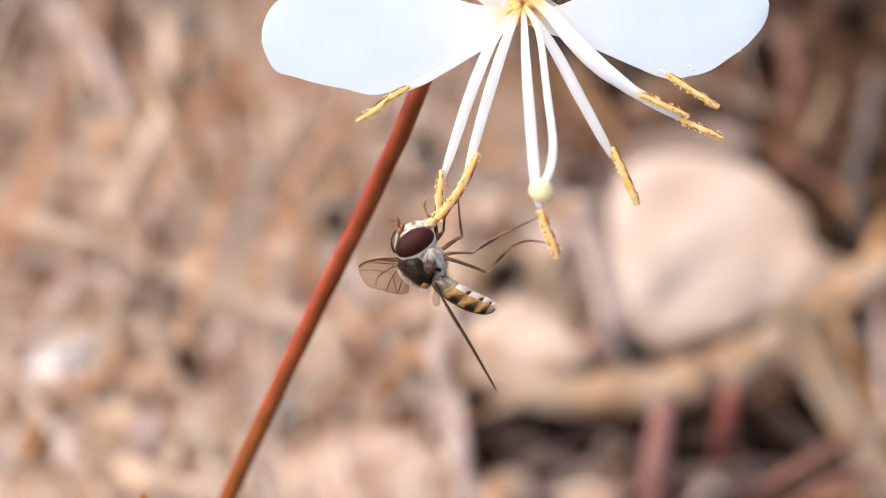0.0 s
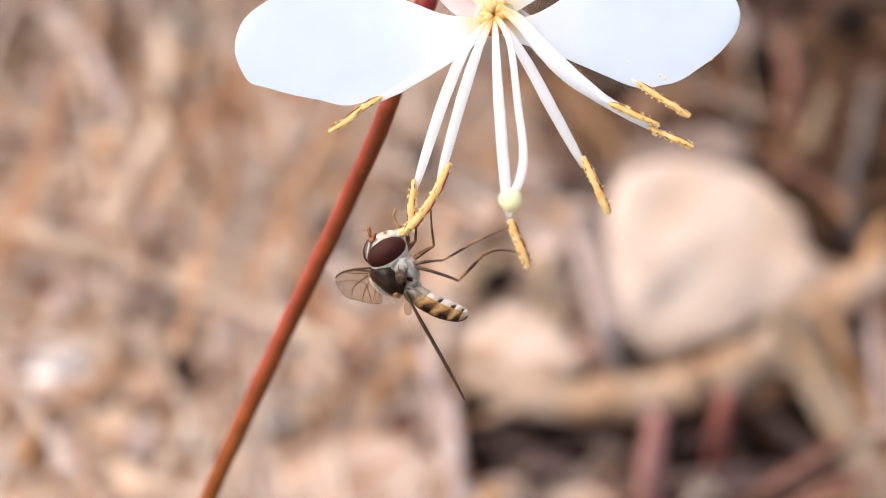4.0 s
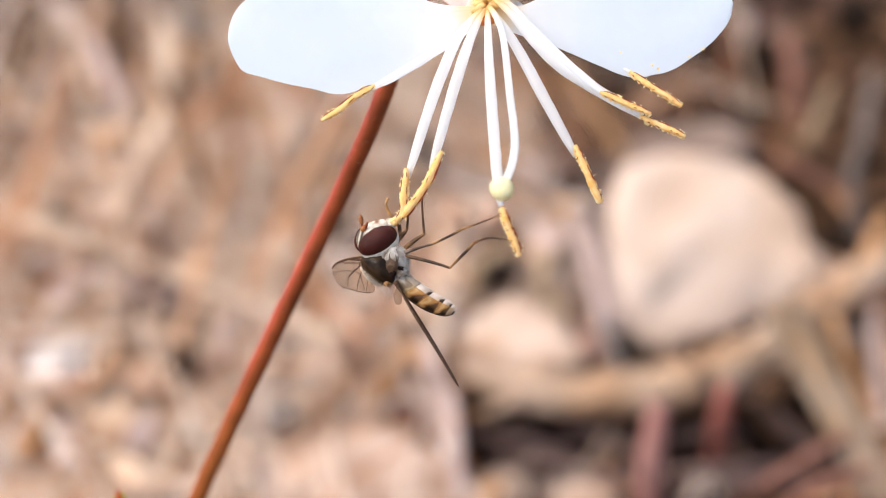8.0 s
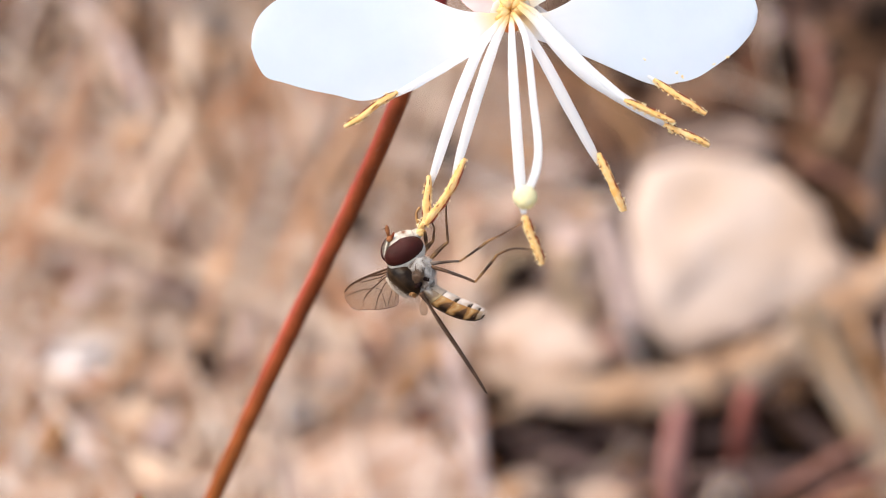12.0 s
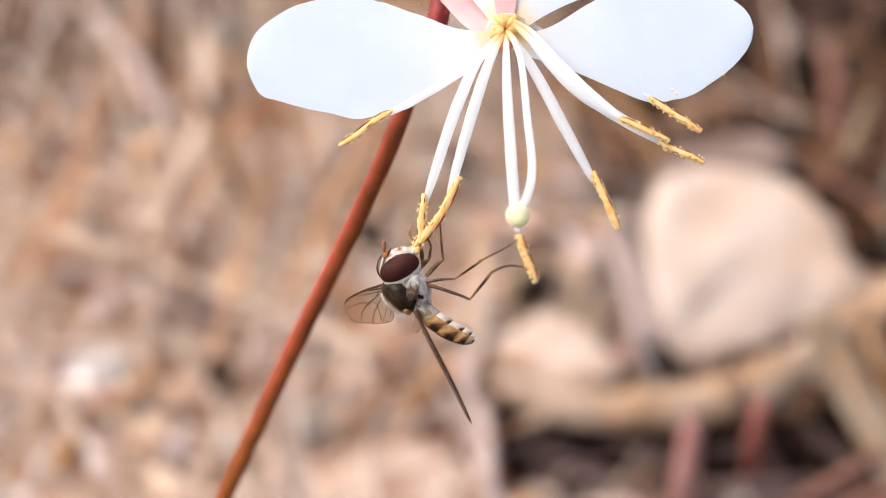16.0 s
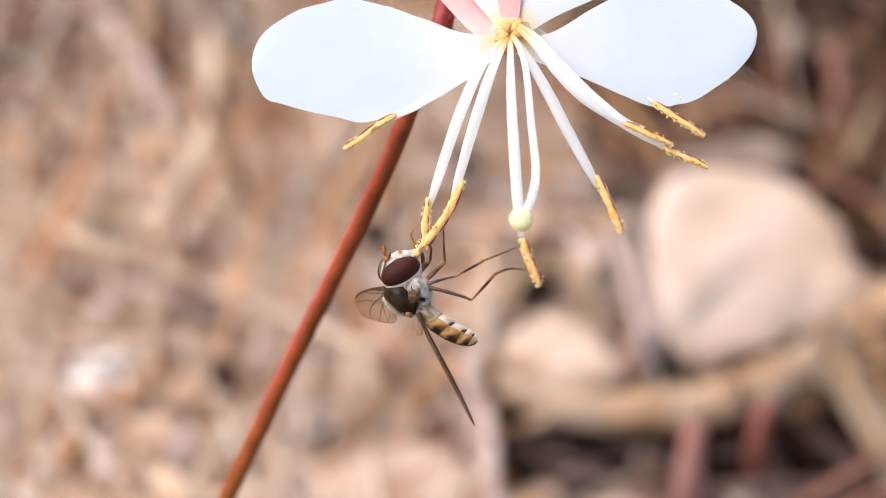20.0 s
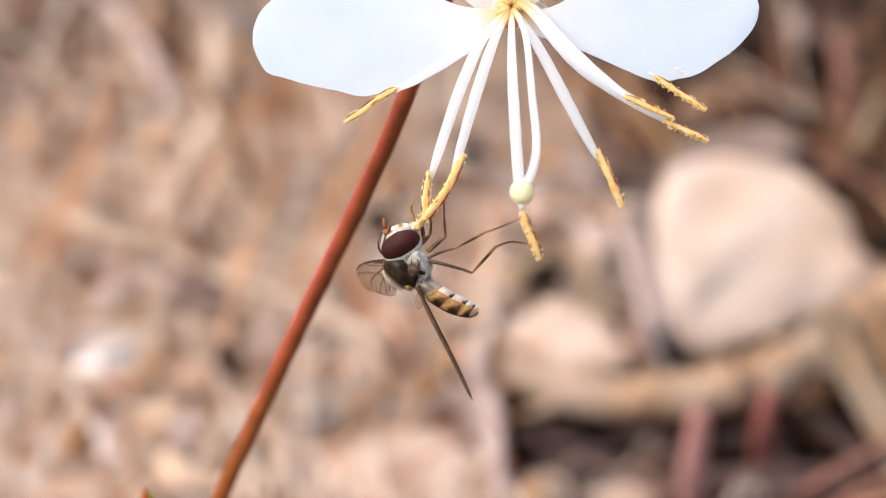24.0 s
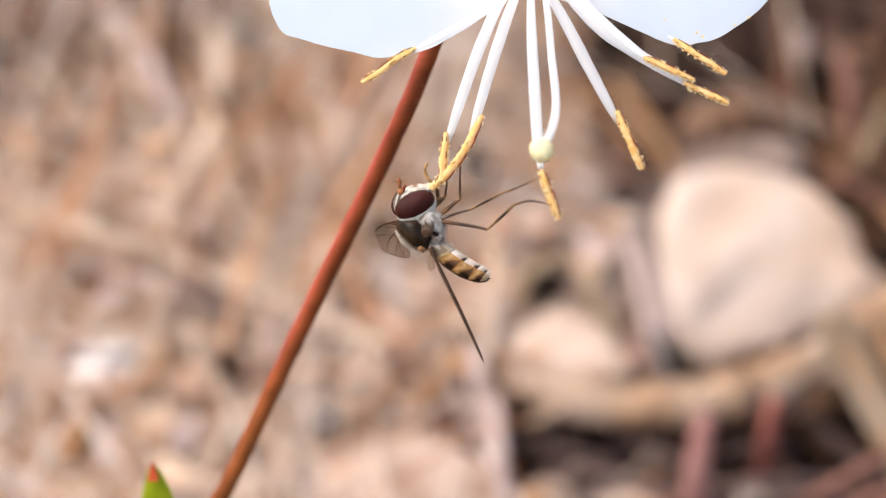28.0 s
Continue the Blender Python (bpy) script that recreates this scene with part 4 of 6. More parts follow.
def long_straw(rng, x, y):
    """A long bleached straw, lying or leaning, most of them along the view."""
    a = rng.choice((rng.gauss(1.4, 0.5), rng.gauss(1.9, 0.5), rng.gauss(2.75, 0.2)))
    n, w = rng.uniform(0.02, 0.06), rng.uniform(0.00022, 0.0006)
    d = Vector((math.cos(a), math.sin(a), rng.uniform(0.0, 0.5))).normalized()
    s = Vector((-d.y, d.x, 0)).normalized() * w
    k = Vector((0, 0, w))
    c = Vector((x, y, ground_height(x, y) + 0.003))
    out = []
    for q, f in ((c, 1), (c + d * n * 0.5 + k * 2, 1), (c + d * n, 0.5)):
        out += [tuple(q + s * f), tuple(q + k * f), tuple(q - s * f), tuple(q - k * f)]
    return out, [(i + 4 * j, (i + 1) % 4 + 4 * j, (i + 1) % 4 + 4 * j + 4, i + 4 * j + 4) for j in (0, 1) for i in range(4)] + [(3, 2, 1, 0), (8, 9, 10, 11)]


def upright(rng, x, y):
    """A thin dead stalk that stands or leans."""
    return blade(rng, x, y, (0.012, 0.032), (0.0004, 0.0009), 2.0)


def near_and_left(rng):
    while True:
        x, y = near_ground(rng)
        if x < 0.03:
            return x, y


def raised(maker, low, high):
    """The same piece, lying on top of the litter."""
    def made(rng, x, y):
        v, f = maker(rng, x, y)
        up = rng.uniform(low, high)
        return [(p[0], p[1], p[2] + up) for p in v], f
    return made


scatter("pebbles", PEBBLE, "small angular tan and grey pebbles", 420, 3, near_and_left, lambda r, x, y: grit(r, x, y, (0.001, 0.003)), category="gravel")
scatter("leaf_litter", LITTER, "curled brown scraps of dead leaves", 3600, 4, left_side, lambda r, x, y: flake(r, x, y, (0.0010, 0.0027)))
scatter("pale_scraps", BLEACHED, "pale bleached scraps and chips", 700, 11, low_left, lambda r, x, y: flake(r, x, y, (0.0014, 0.0036)))
scatter("pale_scraps", QUARTZ, "whitish bleached scraps and chips", 420, 49, low_left, lambda r, x, y: flake(r, x, y, (0.0010, 0.0028)))
scatter("bleached_straw", BLEACHED, "bleached pinkish straws lying over the litter", 430, 12, near_left, long_straw, category="grass")
scatter("dead_grass", STRAW, "dry tan grass beside the dark hollow", 310, 15, right_edge, lambda r, x, y: blade(r, x, y, (0.008, 0.025), (0.0005, 0.0014)), category="grass")
def back_left(rng):
    return rng.uniform(-0.13, 0.0), rng.uniform(0.325, 0.46)


def beside_stone(rng):
    a, b = (0.0147, 0.2583, 0), (0.0281, 0.286, 0)
    return rng.uniform(a[0], b[0]), rng.uniform(a[1], b[1])


scatter("grey_grass", GREY_STRAW, "dull grey-lilac dead grass beside the large stone", 200, 18, beside_stone, lambda r, x, y: blade(r, x, y, (0.006, 0.016), (0.0004, 0.0011)), category="grass")
def past_stone(rng):
    a, b = (0.0552, 0.2759, 0), (0.0827, 0.3262, 0)
    return rng.uniform(a[0], b[0]), rng.uniform(a[1], b[1])


def pale_patch(rng):
    return rng.uniform(-0.003, 0.021), rng.uniform(0.250, 0.288)


scatter("pale_scraps", BLEACHED, "pale pinkish chips and scraps beside the large stone", 301, 23, pale_patch, lambda r, x, y: flake(r, x, y, (0.0012, 0.0034)))
scatter("dark_crumbs", DARK_BROWN, "dark brown scraps behind the large stone", 420, 46, past_stone, raised(lambda r, x, y: flake(r, x, y, (0.0015, 0.0042)), 0.002, 0.008))
scatter("rusty_litter", RUST, "dark rusty scraps behind the large stone", 900, 19, past_stone, lambda r, x, y: flake(r, x, y, (0.0015, 0.004)))
def corner_patch(rng):
    a, b = (-0.0850, 0.2980, 0), (-0.056, 0.3420, 0)
    return rng.uniform(a[0], b[0]), rng.uniform(a[1], b[1])


scatter("rusty_litter", RUST, "dark orange-brown scraps in a patch", 700, 21, corner_patch, raised(lambda r, x, y: flake(r, x, y, (0.0015, 0.004)), 0.001, 0.006))
scatter("rusty_litter", RUST, "dark brown scraps under pale straw", 3000, 17, back_left, lambda r, x, y: flake(r, x, y, (0.0015, 0.0045)))
scatter("rusty_litter", RUST, "dark reddish-brown scraps of dead leaves", 1700, 7, right_side, lambda r, x, y: flake(r, x, y, (0.0015, 0.0045)))
scatter("dead_grass", STRAW, "matted dry tan grass blades", 4200, 5, left_side, lambda r, x, y: blade(r, x, y, (0.008, 0.026), (0.00025, 0.0007)), category="grass")
scatter("dead_grass", STRAW, "thin standing dry grass stalks", 420, 8, far_left, upright, category="grass")
# crumbs added as dark gaps: the shade between straws is their colour
scatter("dark_crumbs", DARK_BROWN, "dark brown crumbs added as gaps between straws", 210, 41, left_side, raised(lambda r, x, y: grit(r, x, y, (0.0007, 0.0019)), 0.005, 0.009))
scatter("dark_crumbs", GAP_DARK, "blackish crumbs added as shaded gaps between straws", 90, 42, left_side, raised(lambda r, x, y: grit(r, x, y, (0.0006, 0.0017)), 0.005, 0.009))
scatter("lilac_scraps", LILAC, "weathered lilac-grey scraps of dead leaves", 95, 43, left_side, raised(lambda r, x, y: flake(r, x, y, (0.0014, 0.0034)), 0.003, 0.007))
scatter("ochre_scraps", OCHRE, "bright ochre scraps of dead leaves", 420, 44, left_side, raised(lambda r, x, y: flake(r, x, y, (0.0012, 0.0034)), 0.003, 0.007))


def fine_straw(rng, x, y):
    """A hair-thin bleached stalk, lying over the litter or leaning out of it."""
    a = rng.choice((rng.gauss(1.45, 0.45), rng.gauss(1.9, 0.45), rng.gauss(2.7, 0.25), rng.uniform(0, 3.14)))
    n, w = rng.uniform(0.014, 0.050), rng.uniform(0.00012, 0.00030)
    d = Vector((math.cos(a), math.sin(a), rng.uniform(-0.05, 0.45))).normalized()
    s, k = Vector((-d.y, d.x, 0)).normalized() * w, Vector((0, 0, w))
    c = Vector((x, y, ground_height(x, y) + rng.uniform(0.005, 0.014)))
    bow = Vector((rng.uniform(-.1, .1), rng.uniform(-.1, .1), rng.uniform(0, .12))) * n
    out = []
    for q, f in ((c - d * n * 0.5, 0.8), (c + bow, 1), (c + d * n * 0.5, 0.5)):
        out += [tuple(q + s * f), tuple(q + k * f), tuple(q - s * f), tuple(q - k * f)]
    return out, [(i + 4 * j, (i + 1) % 4 + 4 * j, (i + 1) % 4 + 4 * j + 4, i + 4 * j + 4) for j in (0, 1) for i in range(4)] + [(3, 2, 1, 0), (8, 9, 10, 11)]


scatter("fine_straw", FINE_STRAW, "hair-thin bleached grass stalks over the litter", 480, 31, left_side, fine_straw, category="grass")
scatter("fine_straw", FINE_STRAW, "hair-thin pale grass stalks low over the litter", 430, 33, low_left, fine_straw, category="grass")
scatter("fine_straw", FINE_STRAW, "hair-thin bleached grass stalks among dark litter", 60, 32, right_side, fine_straw, category="grass")
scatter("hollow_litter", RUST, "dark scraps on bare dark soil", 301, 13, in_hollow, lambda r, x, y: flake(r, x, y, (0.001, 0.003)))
scatter("rusty_grass", RUST, "matted dark reddish grass blades", 1100, 9, right_side, lambda r, x, y: blade(r, x, y, (0.008, 0.022), (0.0004, 0.0011)), category="grass")
scatter("dead_grass", STRAW, "sparse dry tan grass on stony soil", 9000, 6, far_ground, lambda r, x, y: blade(r, x, y, (0.015, 0.06), (0.0008, 0.0024)), category="grass")

# ---- the plant ----
STEM_LINE = [(1.03, 12, 24.48), (0.83, 11.5, 20.99), (-2.18, 12, 12.08), (-5.98, 16, 4), (-11.75, 21, -7.19), (-18.35, 27, -20.59), (-23.68, 32, -32.07)]


def build_plant():
    foot = MM @ Vector((-33.0, 56.0, -112.0))
    foot.z = 0.0
    plant = new("flowering_plant")
    plant.location = foot
    REST[plant] = Matrix.Translation(foot)
    tagged(plant, "white flower with long stamens on a reddish stem", "flower")
    inv = MM.inverted()
    down = [Vector(p) for p in STEM_LINE]
    low = inv @ (foot + Vector((0, 0, -0.006)))
    mid = down[-1].lerp(low, 0.5) + Vector((-3.0, -2.0, -4.0))
    bm = bmesh.new()
    tube(bm, [tuple(v) for v in down] + [tuple(mid), tuple(low)], [0.66, 0.70, 0.71, 0.72, 0.71, 0.69, 0.70, 0.76, 0.86], 14, 10, 0.06, 1.0)
    core = smooth_line([tuple(v) for v in down] + [tuple(mid), tuple(low)], 10)

    # light put into the pigment: left flank redder and brighter, right flank browner
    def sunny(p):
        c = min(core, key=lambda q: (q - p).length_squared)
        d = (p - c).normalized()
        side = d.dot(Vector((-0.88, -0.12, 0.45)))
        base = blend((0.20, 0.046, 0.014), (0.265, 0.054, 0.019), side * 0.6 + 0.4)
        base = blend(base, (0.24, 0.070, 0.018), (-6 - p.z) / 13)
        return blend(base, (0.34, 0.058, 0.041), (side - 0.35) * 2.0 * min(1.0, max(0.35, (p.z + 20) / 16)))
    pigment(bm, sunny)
    stem = part("stem", bm, STEM_SKIN, plant, "orange-brown thin stem with its sunlit left side painted redder")
    bm = bmesh.new()
    rng = random.Random(12)
    line = smooth_line(down, 30)
    for i in range(800):
        k = rng.randrange(len(line) - 1)
        way = (line[k + 1] - line[k]).normalized()
        out = (way.orthogonal() @ Matrix.Rotation(0, 3, way)).normalized()
        out = Matrix.Rotation(rng.uniform(0, 6.28), 3, way) @ out
        root = line[k] + out * 0.70
        tip = root + (out + way * rng.uniform(-.5, .5)) * rng.uniform(0.06, 0.22)
        s = way * 0.008
        u = out.cross(way) * 0.008
        a, b, c, e = (bm.verts.new(q) for q in (root + s, root - s + u, root - s - u, tip))
        for f in ((a, b, e), (b, c, e), (c, a, e)):
            bm.faces.new(f)
    part("stem_hairs", bm, HAIR, stem, "fine pale stem hairs", kind="stuff")
    # dark red upper joint with the flower's tube
    bm = bmesh.new()
    tube(bm, [(0.95, 11.7, 23.59), (0.88, 11.3, 21.18), (0.58, 11.2, 19.45), (0.27, 11.3, 18.48)], [0.66, 0.80, 0.84, 0.72], 14, 6, 0.1, 2.0)
    ball(bm, (1.23, 10.9, 19.98), (0.34, 0.4, 0.42), (0, 20, 0), 2, 0.1)
    part("node", bm, NODE, stem, "dark red swollen joint of the stem")
    bm = bmesh.new()
    tube(bm, [(0.68, 12, 23.62), (2.45, 10, 22.96), (4.6, 5, 20.32), (5.72, 2.2, 17.6)], [0.5, 0.55, 0.6, 0.8], 12, 6, 0.05, 3.0)
    part("flower_tube", bm, SEPAL, plant, "pinkish tube behind the petals")
    # petals: white, cream at the claw
    heart = Vector((5.72, 1.6, 17.46))

    def white(p):
        d = (p - heart).length + 0.25 * noise.noise(p * 1.5)
        return blend(blend((0.90, 0.74, 0.47), (0.83, 0.86, 0.90), (d - 0.9) / 2.4), (0.755, 0.825, 0.90), (d - 3.5) / 6.0)

    left_up = [(0, .25), (.06, .5), (.16, .8), (.3, 2.15), (.45, 3.5), (.58, 4.35), (.77, 4.05), (.91, 3.0), (.96, 2.2), (.99, 1.1), (1, 0)]
    left_low = [(0, .3), (.05, 1.2), (.09, 1.75), (.16, 2.5), (.3, 3.8), (.45, 4.65), (.58, 4.75), (.77, 3.65), (.91, 2.6), (.96, 2.3), (.99, 1.0), (1, 0)]
    bm = petal(bmesh.new(), (5.23, 1.7, 16.99), (-12.92, 1.2, 14.81), left_up, left_low, 0.12, 0.1, seed=1.0)
    part("petal", pigment(bm, white), PETAL, plant, "broad white petal")
    right_up = [(0, .3), (.05, .5), (.135, .6), (.25, 1.5), (.356, 2.65), (.55, 4.2), (.7, 4.5), (.8, 3.6), (.89, 2.5), (.96, 1.6), (.99, .8), (1, 0)]
    right_low = [(0, .3), (.05, 1.0), (.13, 1.55), (.25, 2.3), (.39, 3.6), (.55, 5.05), (.665, 4.9), (.78, 4.25), (.87, 3.3), (.96, 1.8), (.99, .9), (1, 0)]
    bm = petal(bmesh.new(), (5.9, 1.7, 16.58), (23.51, 2.7, 17.6), right_up, right_low, 0.12, 0.1, seed=2.0)
    part("petal", pigment(bm, white), PETAL, plant, "broad white petal with a few pollen grains")
    broad = [(0, .5), (.1, .9), (.2, 1.6), (.4, 3.2), (.6, 4.3), (.8, 4.0), (.93, 2.5), (.985, 1.0), (1, 0)]
    bm = petal(bmesh.new(), (5.47, 2.4, 17.45), (0.59, 3.5, 32.89), broad, broad, 0.5, 0.6, seed=3.0)
    part("petal", pigment(bm, white), PETAL, plant, "white upper petal")
    bm = petal(bmesh.new(), (6, 2.4, 17.37), (16.26, 3.5, 30.15), broad, broad, 0.5, 0.6, seed=4.0)
    part("petal", pigment(bm, white), PETAL, plant, "white upper petal")
    # sepals
    narrow = [(0, .6), (.2, .95), (.5, .95), (.8, .6), (.97, .15), (1, 0)]
    for a, b in (((4.41, 3, 17.26), (-1.86, 6, 24.4)), ((5.68, 2.2, 18.33), (5.35, 2.6, 29.45)), ((6.25, 3.8, 18.96), (6.88, 5.2, 28.61))):
        bm = petal(bmesh.new(), a, b, narrow, narrow, 0.25, 0.2, 0.12, seed=a[0], rows=16, cols=8)
        part("sepal", bm, SEPAL, plant, "narrow pink sepal")
    # heart of the flower
    bm = bmesh.new()
    rng = random.Random(5)
    for i in range(11):
        a = i * 2 * math.pi / 11 + 0.2 + rng.uniform(-.2, .2)
        way = Vector((math.cos(a), 0, math.sin(a)))
        c = Vector((5.67, 0, 17.49))
        tube(bm, [c + way * 0.14 + Vector((0, 1.5, 0)), c + way * rng.uniform(0.45, 0.65) + Vector((0, 1.1 + rng.uniform(-.2, .1), 0)), c + way * rng.uniform(0.9, 1.25) + Vector((0, 1.45, 0))], [0.09, 0.20, 0.22, 0.12], 10, 4, 0.3, i * 1.7)
    part("flower_heart", bm, THROAT, plant, "yellowish hairy heart of the flower")
    bm = bmesh.new()
    ball(bm, (5.67, 1.9, 17.65), (0.85, 0.4, 0.85), (0, 0, 0), 3, 0.08, 2.0)
    part("nectary", bm, THROAT_DEEP, plant, "orange ring deep in the flower")
    bm = bmesh.new()
    ball(bm, (5.72, 2.25, 17.44), (1.5, 0.30, 1.25), (0, 0, 0), 4, 0.05, 2.0)
    pigment(bm, lambda p: blend((0.90, 0.56, 0.20), blend((0.91, 0.80, 0.56), (0.88, 0.88, 0.86), ((p - heart).length - 1.0) / 0.5), ((p - heart).length - 0.55) / 0.6))
    part("throat_cup", bm, FILAMENT, plant, "cream cup where the petals meet")
    bm = bmesh.new()
    ball(bm, (5.63, 1.2, 16.22), (0.62, 0.4, 0.36), (0, 0, 0), 2, 0.1)
    part("receptacle", bm, RECEPTACLE, plant, "orange-red rim under the heart")

    def creamy(p):
        return blend((0.91, 0.72, 0.36), (0.925, 0.935, 0.945), ((p - heart).length - 0.7) / 2.3)

    def reaching(p, d):
        """A point of the flower brought d mm nearer along its line to the eye of a visitor before it."""
        k = (161.0 + p[1] - d) / (161.0 + p[1])
        return p[0] * k, p[1] - d, p[2] * k

    # stamens: filament line, then the ends of its anther
    stamens = [
        ([(5.4, 1.2, 17.29), (4.02, 0.7, 15.31), (1.13, 0.8, 13.47), (-2.66, 1, 11.31)], ((-2.33, 0.8, 11.62), (-6.15, 0.7, 9.12)), 0.28),
        ([(5.4, 1.1, 17.12), (4.49, 0.2, 16.06), (3.36, -0.2, 14.42), (1.8, -0.4, 10.57), (-0.04, -0.1, 4.92)], ((-0.08, -0.3, 5.63), (-0.24, -0.5, 3.83), (-0.32, -0.5, 2.59), (-0.8, -0.3, 1.76)), 0.38),
        ([(5.55, 1, 17.02), (4.96, 0, 15.88), (4.23, -0.5, 14.08), (3.11, -0.7, 10.55), (1.68, -0.4, 5.55)], ((2.47, -0.8, 6.81), (1.43, -1, 4.61), (0.44, -0.9, 3.14), (-0.32, -0.8, 2.11)), 0.38),
        ([(5.75, 0.9, 16.93), (5.76, -0.1, 15.79), (5.86, -0.6, 13.19), (6.13, -0.7, 9.12), (6.47, -0.3, 5.15), (6.76, 0, 3)], ((6.84, -0.35, 2.8), (7.22, -0.5, 1.63), (7.7, -0.5, 0.44), (8.1, -0.4, -0.64)), 0.38),
        ([(6.07, 0.9, 17.01), (6.88, 0, 15.72), (8.02, -0.5, 13.76), (9.72, -0.7, 10.55), (11.96, -0.5, 6.42)], ((11.9, -0.8, 7.2), (13.73, -0.8, 3.1)), 0.38),
        ([(6.24, 0.7, 17.71), (7.44, 0.3, 16.63), (9.16, 0.1, 14.6), (11.44, 0, 12.46), (16.76, 0, 9.2)], ((16.57, -0.3, 9.26), (19.76, -0.3, 7.79)), 0.42),
        ([(6.32, 0.9, 17.97), (7.56, 0.6, 17.13), (9.29, 0.4, 15.18), (11.53, 0.2, 12.92), (14.18, 0.2, 10.77)], ((13.73, -0.3, 10.98), (17.33, -0.3, 9.42)), 0.33),
        ([(6.24, 1.6, 18.44), (7.56, 3.2, 17.92), (9.28, 3.6, 16.72), (12.6, 3.6, 14.83), (16.22, 2.2, 12.37)], ((15.89, 1.3, 12.54), (19.59, 0.9, 10.02)), 0.24),
    ]
    for i, (line, ends, r) in enumerate(stamens):
        out = (1.5, 0, 0, 5.0, 0.8, 1.0, 1.5, 0)[i]
        line = [reaching(p, out * (k / (len(line) - 1)) ** 1.3) for k, p in enumerate(line)]
        ends = [reaching(p, out) for p in ends]
        bm = bmesh.new()
        tube(bm, line, [r * q for q in (.42, .48, .57, .67, .77, .87, .96, 1.03, 1.07, 1.07, 1.04, 0.98, 0.88, 0.52)], 12, 8, 0.06, i * 3.0)
        fil = part("filament", pigment(bm, creamy), FILAMENT, plant, "white fleshy filament, cream at its foot")
        rng = random.Random(40 + i)
        ends = [Vector(q) for q in ends]
        if len(ends) == 2:
            a, b = ends
            bend = Vector((rng.uniform(-.12, .12), 0, rng.uniform(-.12, .12)))
            ends = [a, a.lerp(b, 0.3) + bend, a.lerp(b, 0.7) - bend * 0.6, b]
        body = smooth_line(ends, 16)

        def along(u):
            x = min(max(u, 0.0), 0.9999) * (len(body) - 1)
            k = int(x)
            return body[k].lerp(body[k + 1], x - k), (body[k + 1] - body[k]).normalized()
        bm = bmesh.new()
        slim = 0.74 if i in (0, 5, 6, 7) else 0.92
        rings = [q * slim for q in (0.16, 0.31, 0.35, 0.33, 0.36, 0.33, 0.30, 0.17)]
        tube(bm, body, rings, 16, 1, 0.22, i * 5.0 + 1, flat=0.8)
        part("anther", bm, ANTHER, fil, "slender orange-yellow anther dusted with pollen")
        front = Vector((0, -1, 0))

        def on_skin(u, tilt, out=1.0):
            c, way = along(u)
            side = Vector((-way.z, 0, way.x)).normalized()
            r = ramp_of(rings, u) * out
            return c + (front * math.cos(tilt) * 0.9 + side * math.sin(tilt)) * r
        bm = bmesh.new()
        lean = (-1.05, -1.0, 1.0, 1.0, 0.8, 1.0, 1.05, 1.0)[i]
        wide = 1.0 if i in (2, 3) else 0.6
        runs = [(0.05, 0.36, lean, 0.08 * wide), (0.39, 0.66, lean * 0.95, 0.10 * wide), (0.68, 0.97, lean * 0.9, 0.08 * wide)]
        for k in range(5):
            u0 = 0.06 + k * 0.18 + rng.uniform(-.03, .03)
            runs.append((u0, u0 + rng.uniform(0.05, 0.12), (-0.55 if lean > 0 else 0.55) + rng.uniform(-.35, .35), rng.uniform(.03, .055)))
        for k, (u0, u1, tilt, w) in enumerate(runs):
            pts = [on_skin(min(1.0, u0 + (u1 - u0) * q / 6), tilt + rng.uniform(-.12, .12), 1.0 if 0 < q < 6 else 0.9) for q in range(7)]
            tube(bm, pts, [0.012, w * 0.8, w * 0.6, w, w * 0.55, 0.012], 6, 3, 0.6, k)
        part("seam", bm, SEAM, fil, "dark red-brown split of the anther")
        bm = bmesh.new()
        for k in range(48):
            # crumbs cling mostly to the edge that faces away from the split
            tilt = rng.choice((-1, -1, 1)) * (1 if lean > 0 else -1) * rng.uniform(1.1, 2.0)
            c = on_skin(rng.uniform(0.01, 0.99), tilt, rng.uniform(0.78, 0.98))
            for q in range(rng.randint(1, 4)):
                ball(bm, c + Vector((rng.uniform(-.08, .08), rng.uniform(-.05, .05), rng.uniform(-.08, .08))), (rng.uniform(.05, .14), rng.uniform(.04, .07), rng.uniform(.025, .06)), (0, rng.uniform(0, 180), 0), 1, 0.9, 1.7, k + q * 0.3)
        for k in range(26):
            ball(bm, on_skin(rng.uniform(0.03, 0.97), rng.uniform(-0.9, 0.9), 1.0), (rng.uniform(.02, .05),) * 3, (0, 0, 0), 1)
        part("pollen", bm, POLLEN, fil, "clumped yellow pollen", kind="stuff")
    # style and stigma
    bm = bmesh.new()
    line = [(5.87, 0.8, 17.16), (6.4, 0, 16.28), (6.91, -0.3, 14.65), (7.33, -0.6, 11), (7.72, -0.8, 7.72), (7.55, -1, 5.84), (6.98, -1.4, 4.4)]
    tube(bm, [reaching(p, 6.0 * (k / 6) ** 1.3) for k, p in enumerate(line)], [0.20, 0.22, 0.25, 0.28, 0.30, 0.28], 12, 8, 0.04, 30.0)
    style = part("style", pigment(bm, creamy), FILAMENT, plant, "thin white style")
    bm = bmesh.new()
    ball(bm, reaching((6.86, -1.5, 4.08), 6.0), (0.84, 0.80, 0.86), (0, 0, 0), 3, 0.10, 1.6, 2.0)
    part("stigma", bm, STIGMA, style, "round pale yellow stigma")
    # scattered grains on the right petal
    bm = bmesh.new()
    rng = random.Random(9)
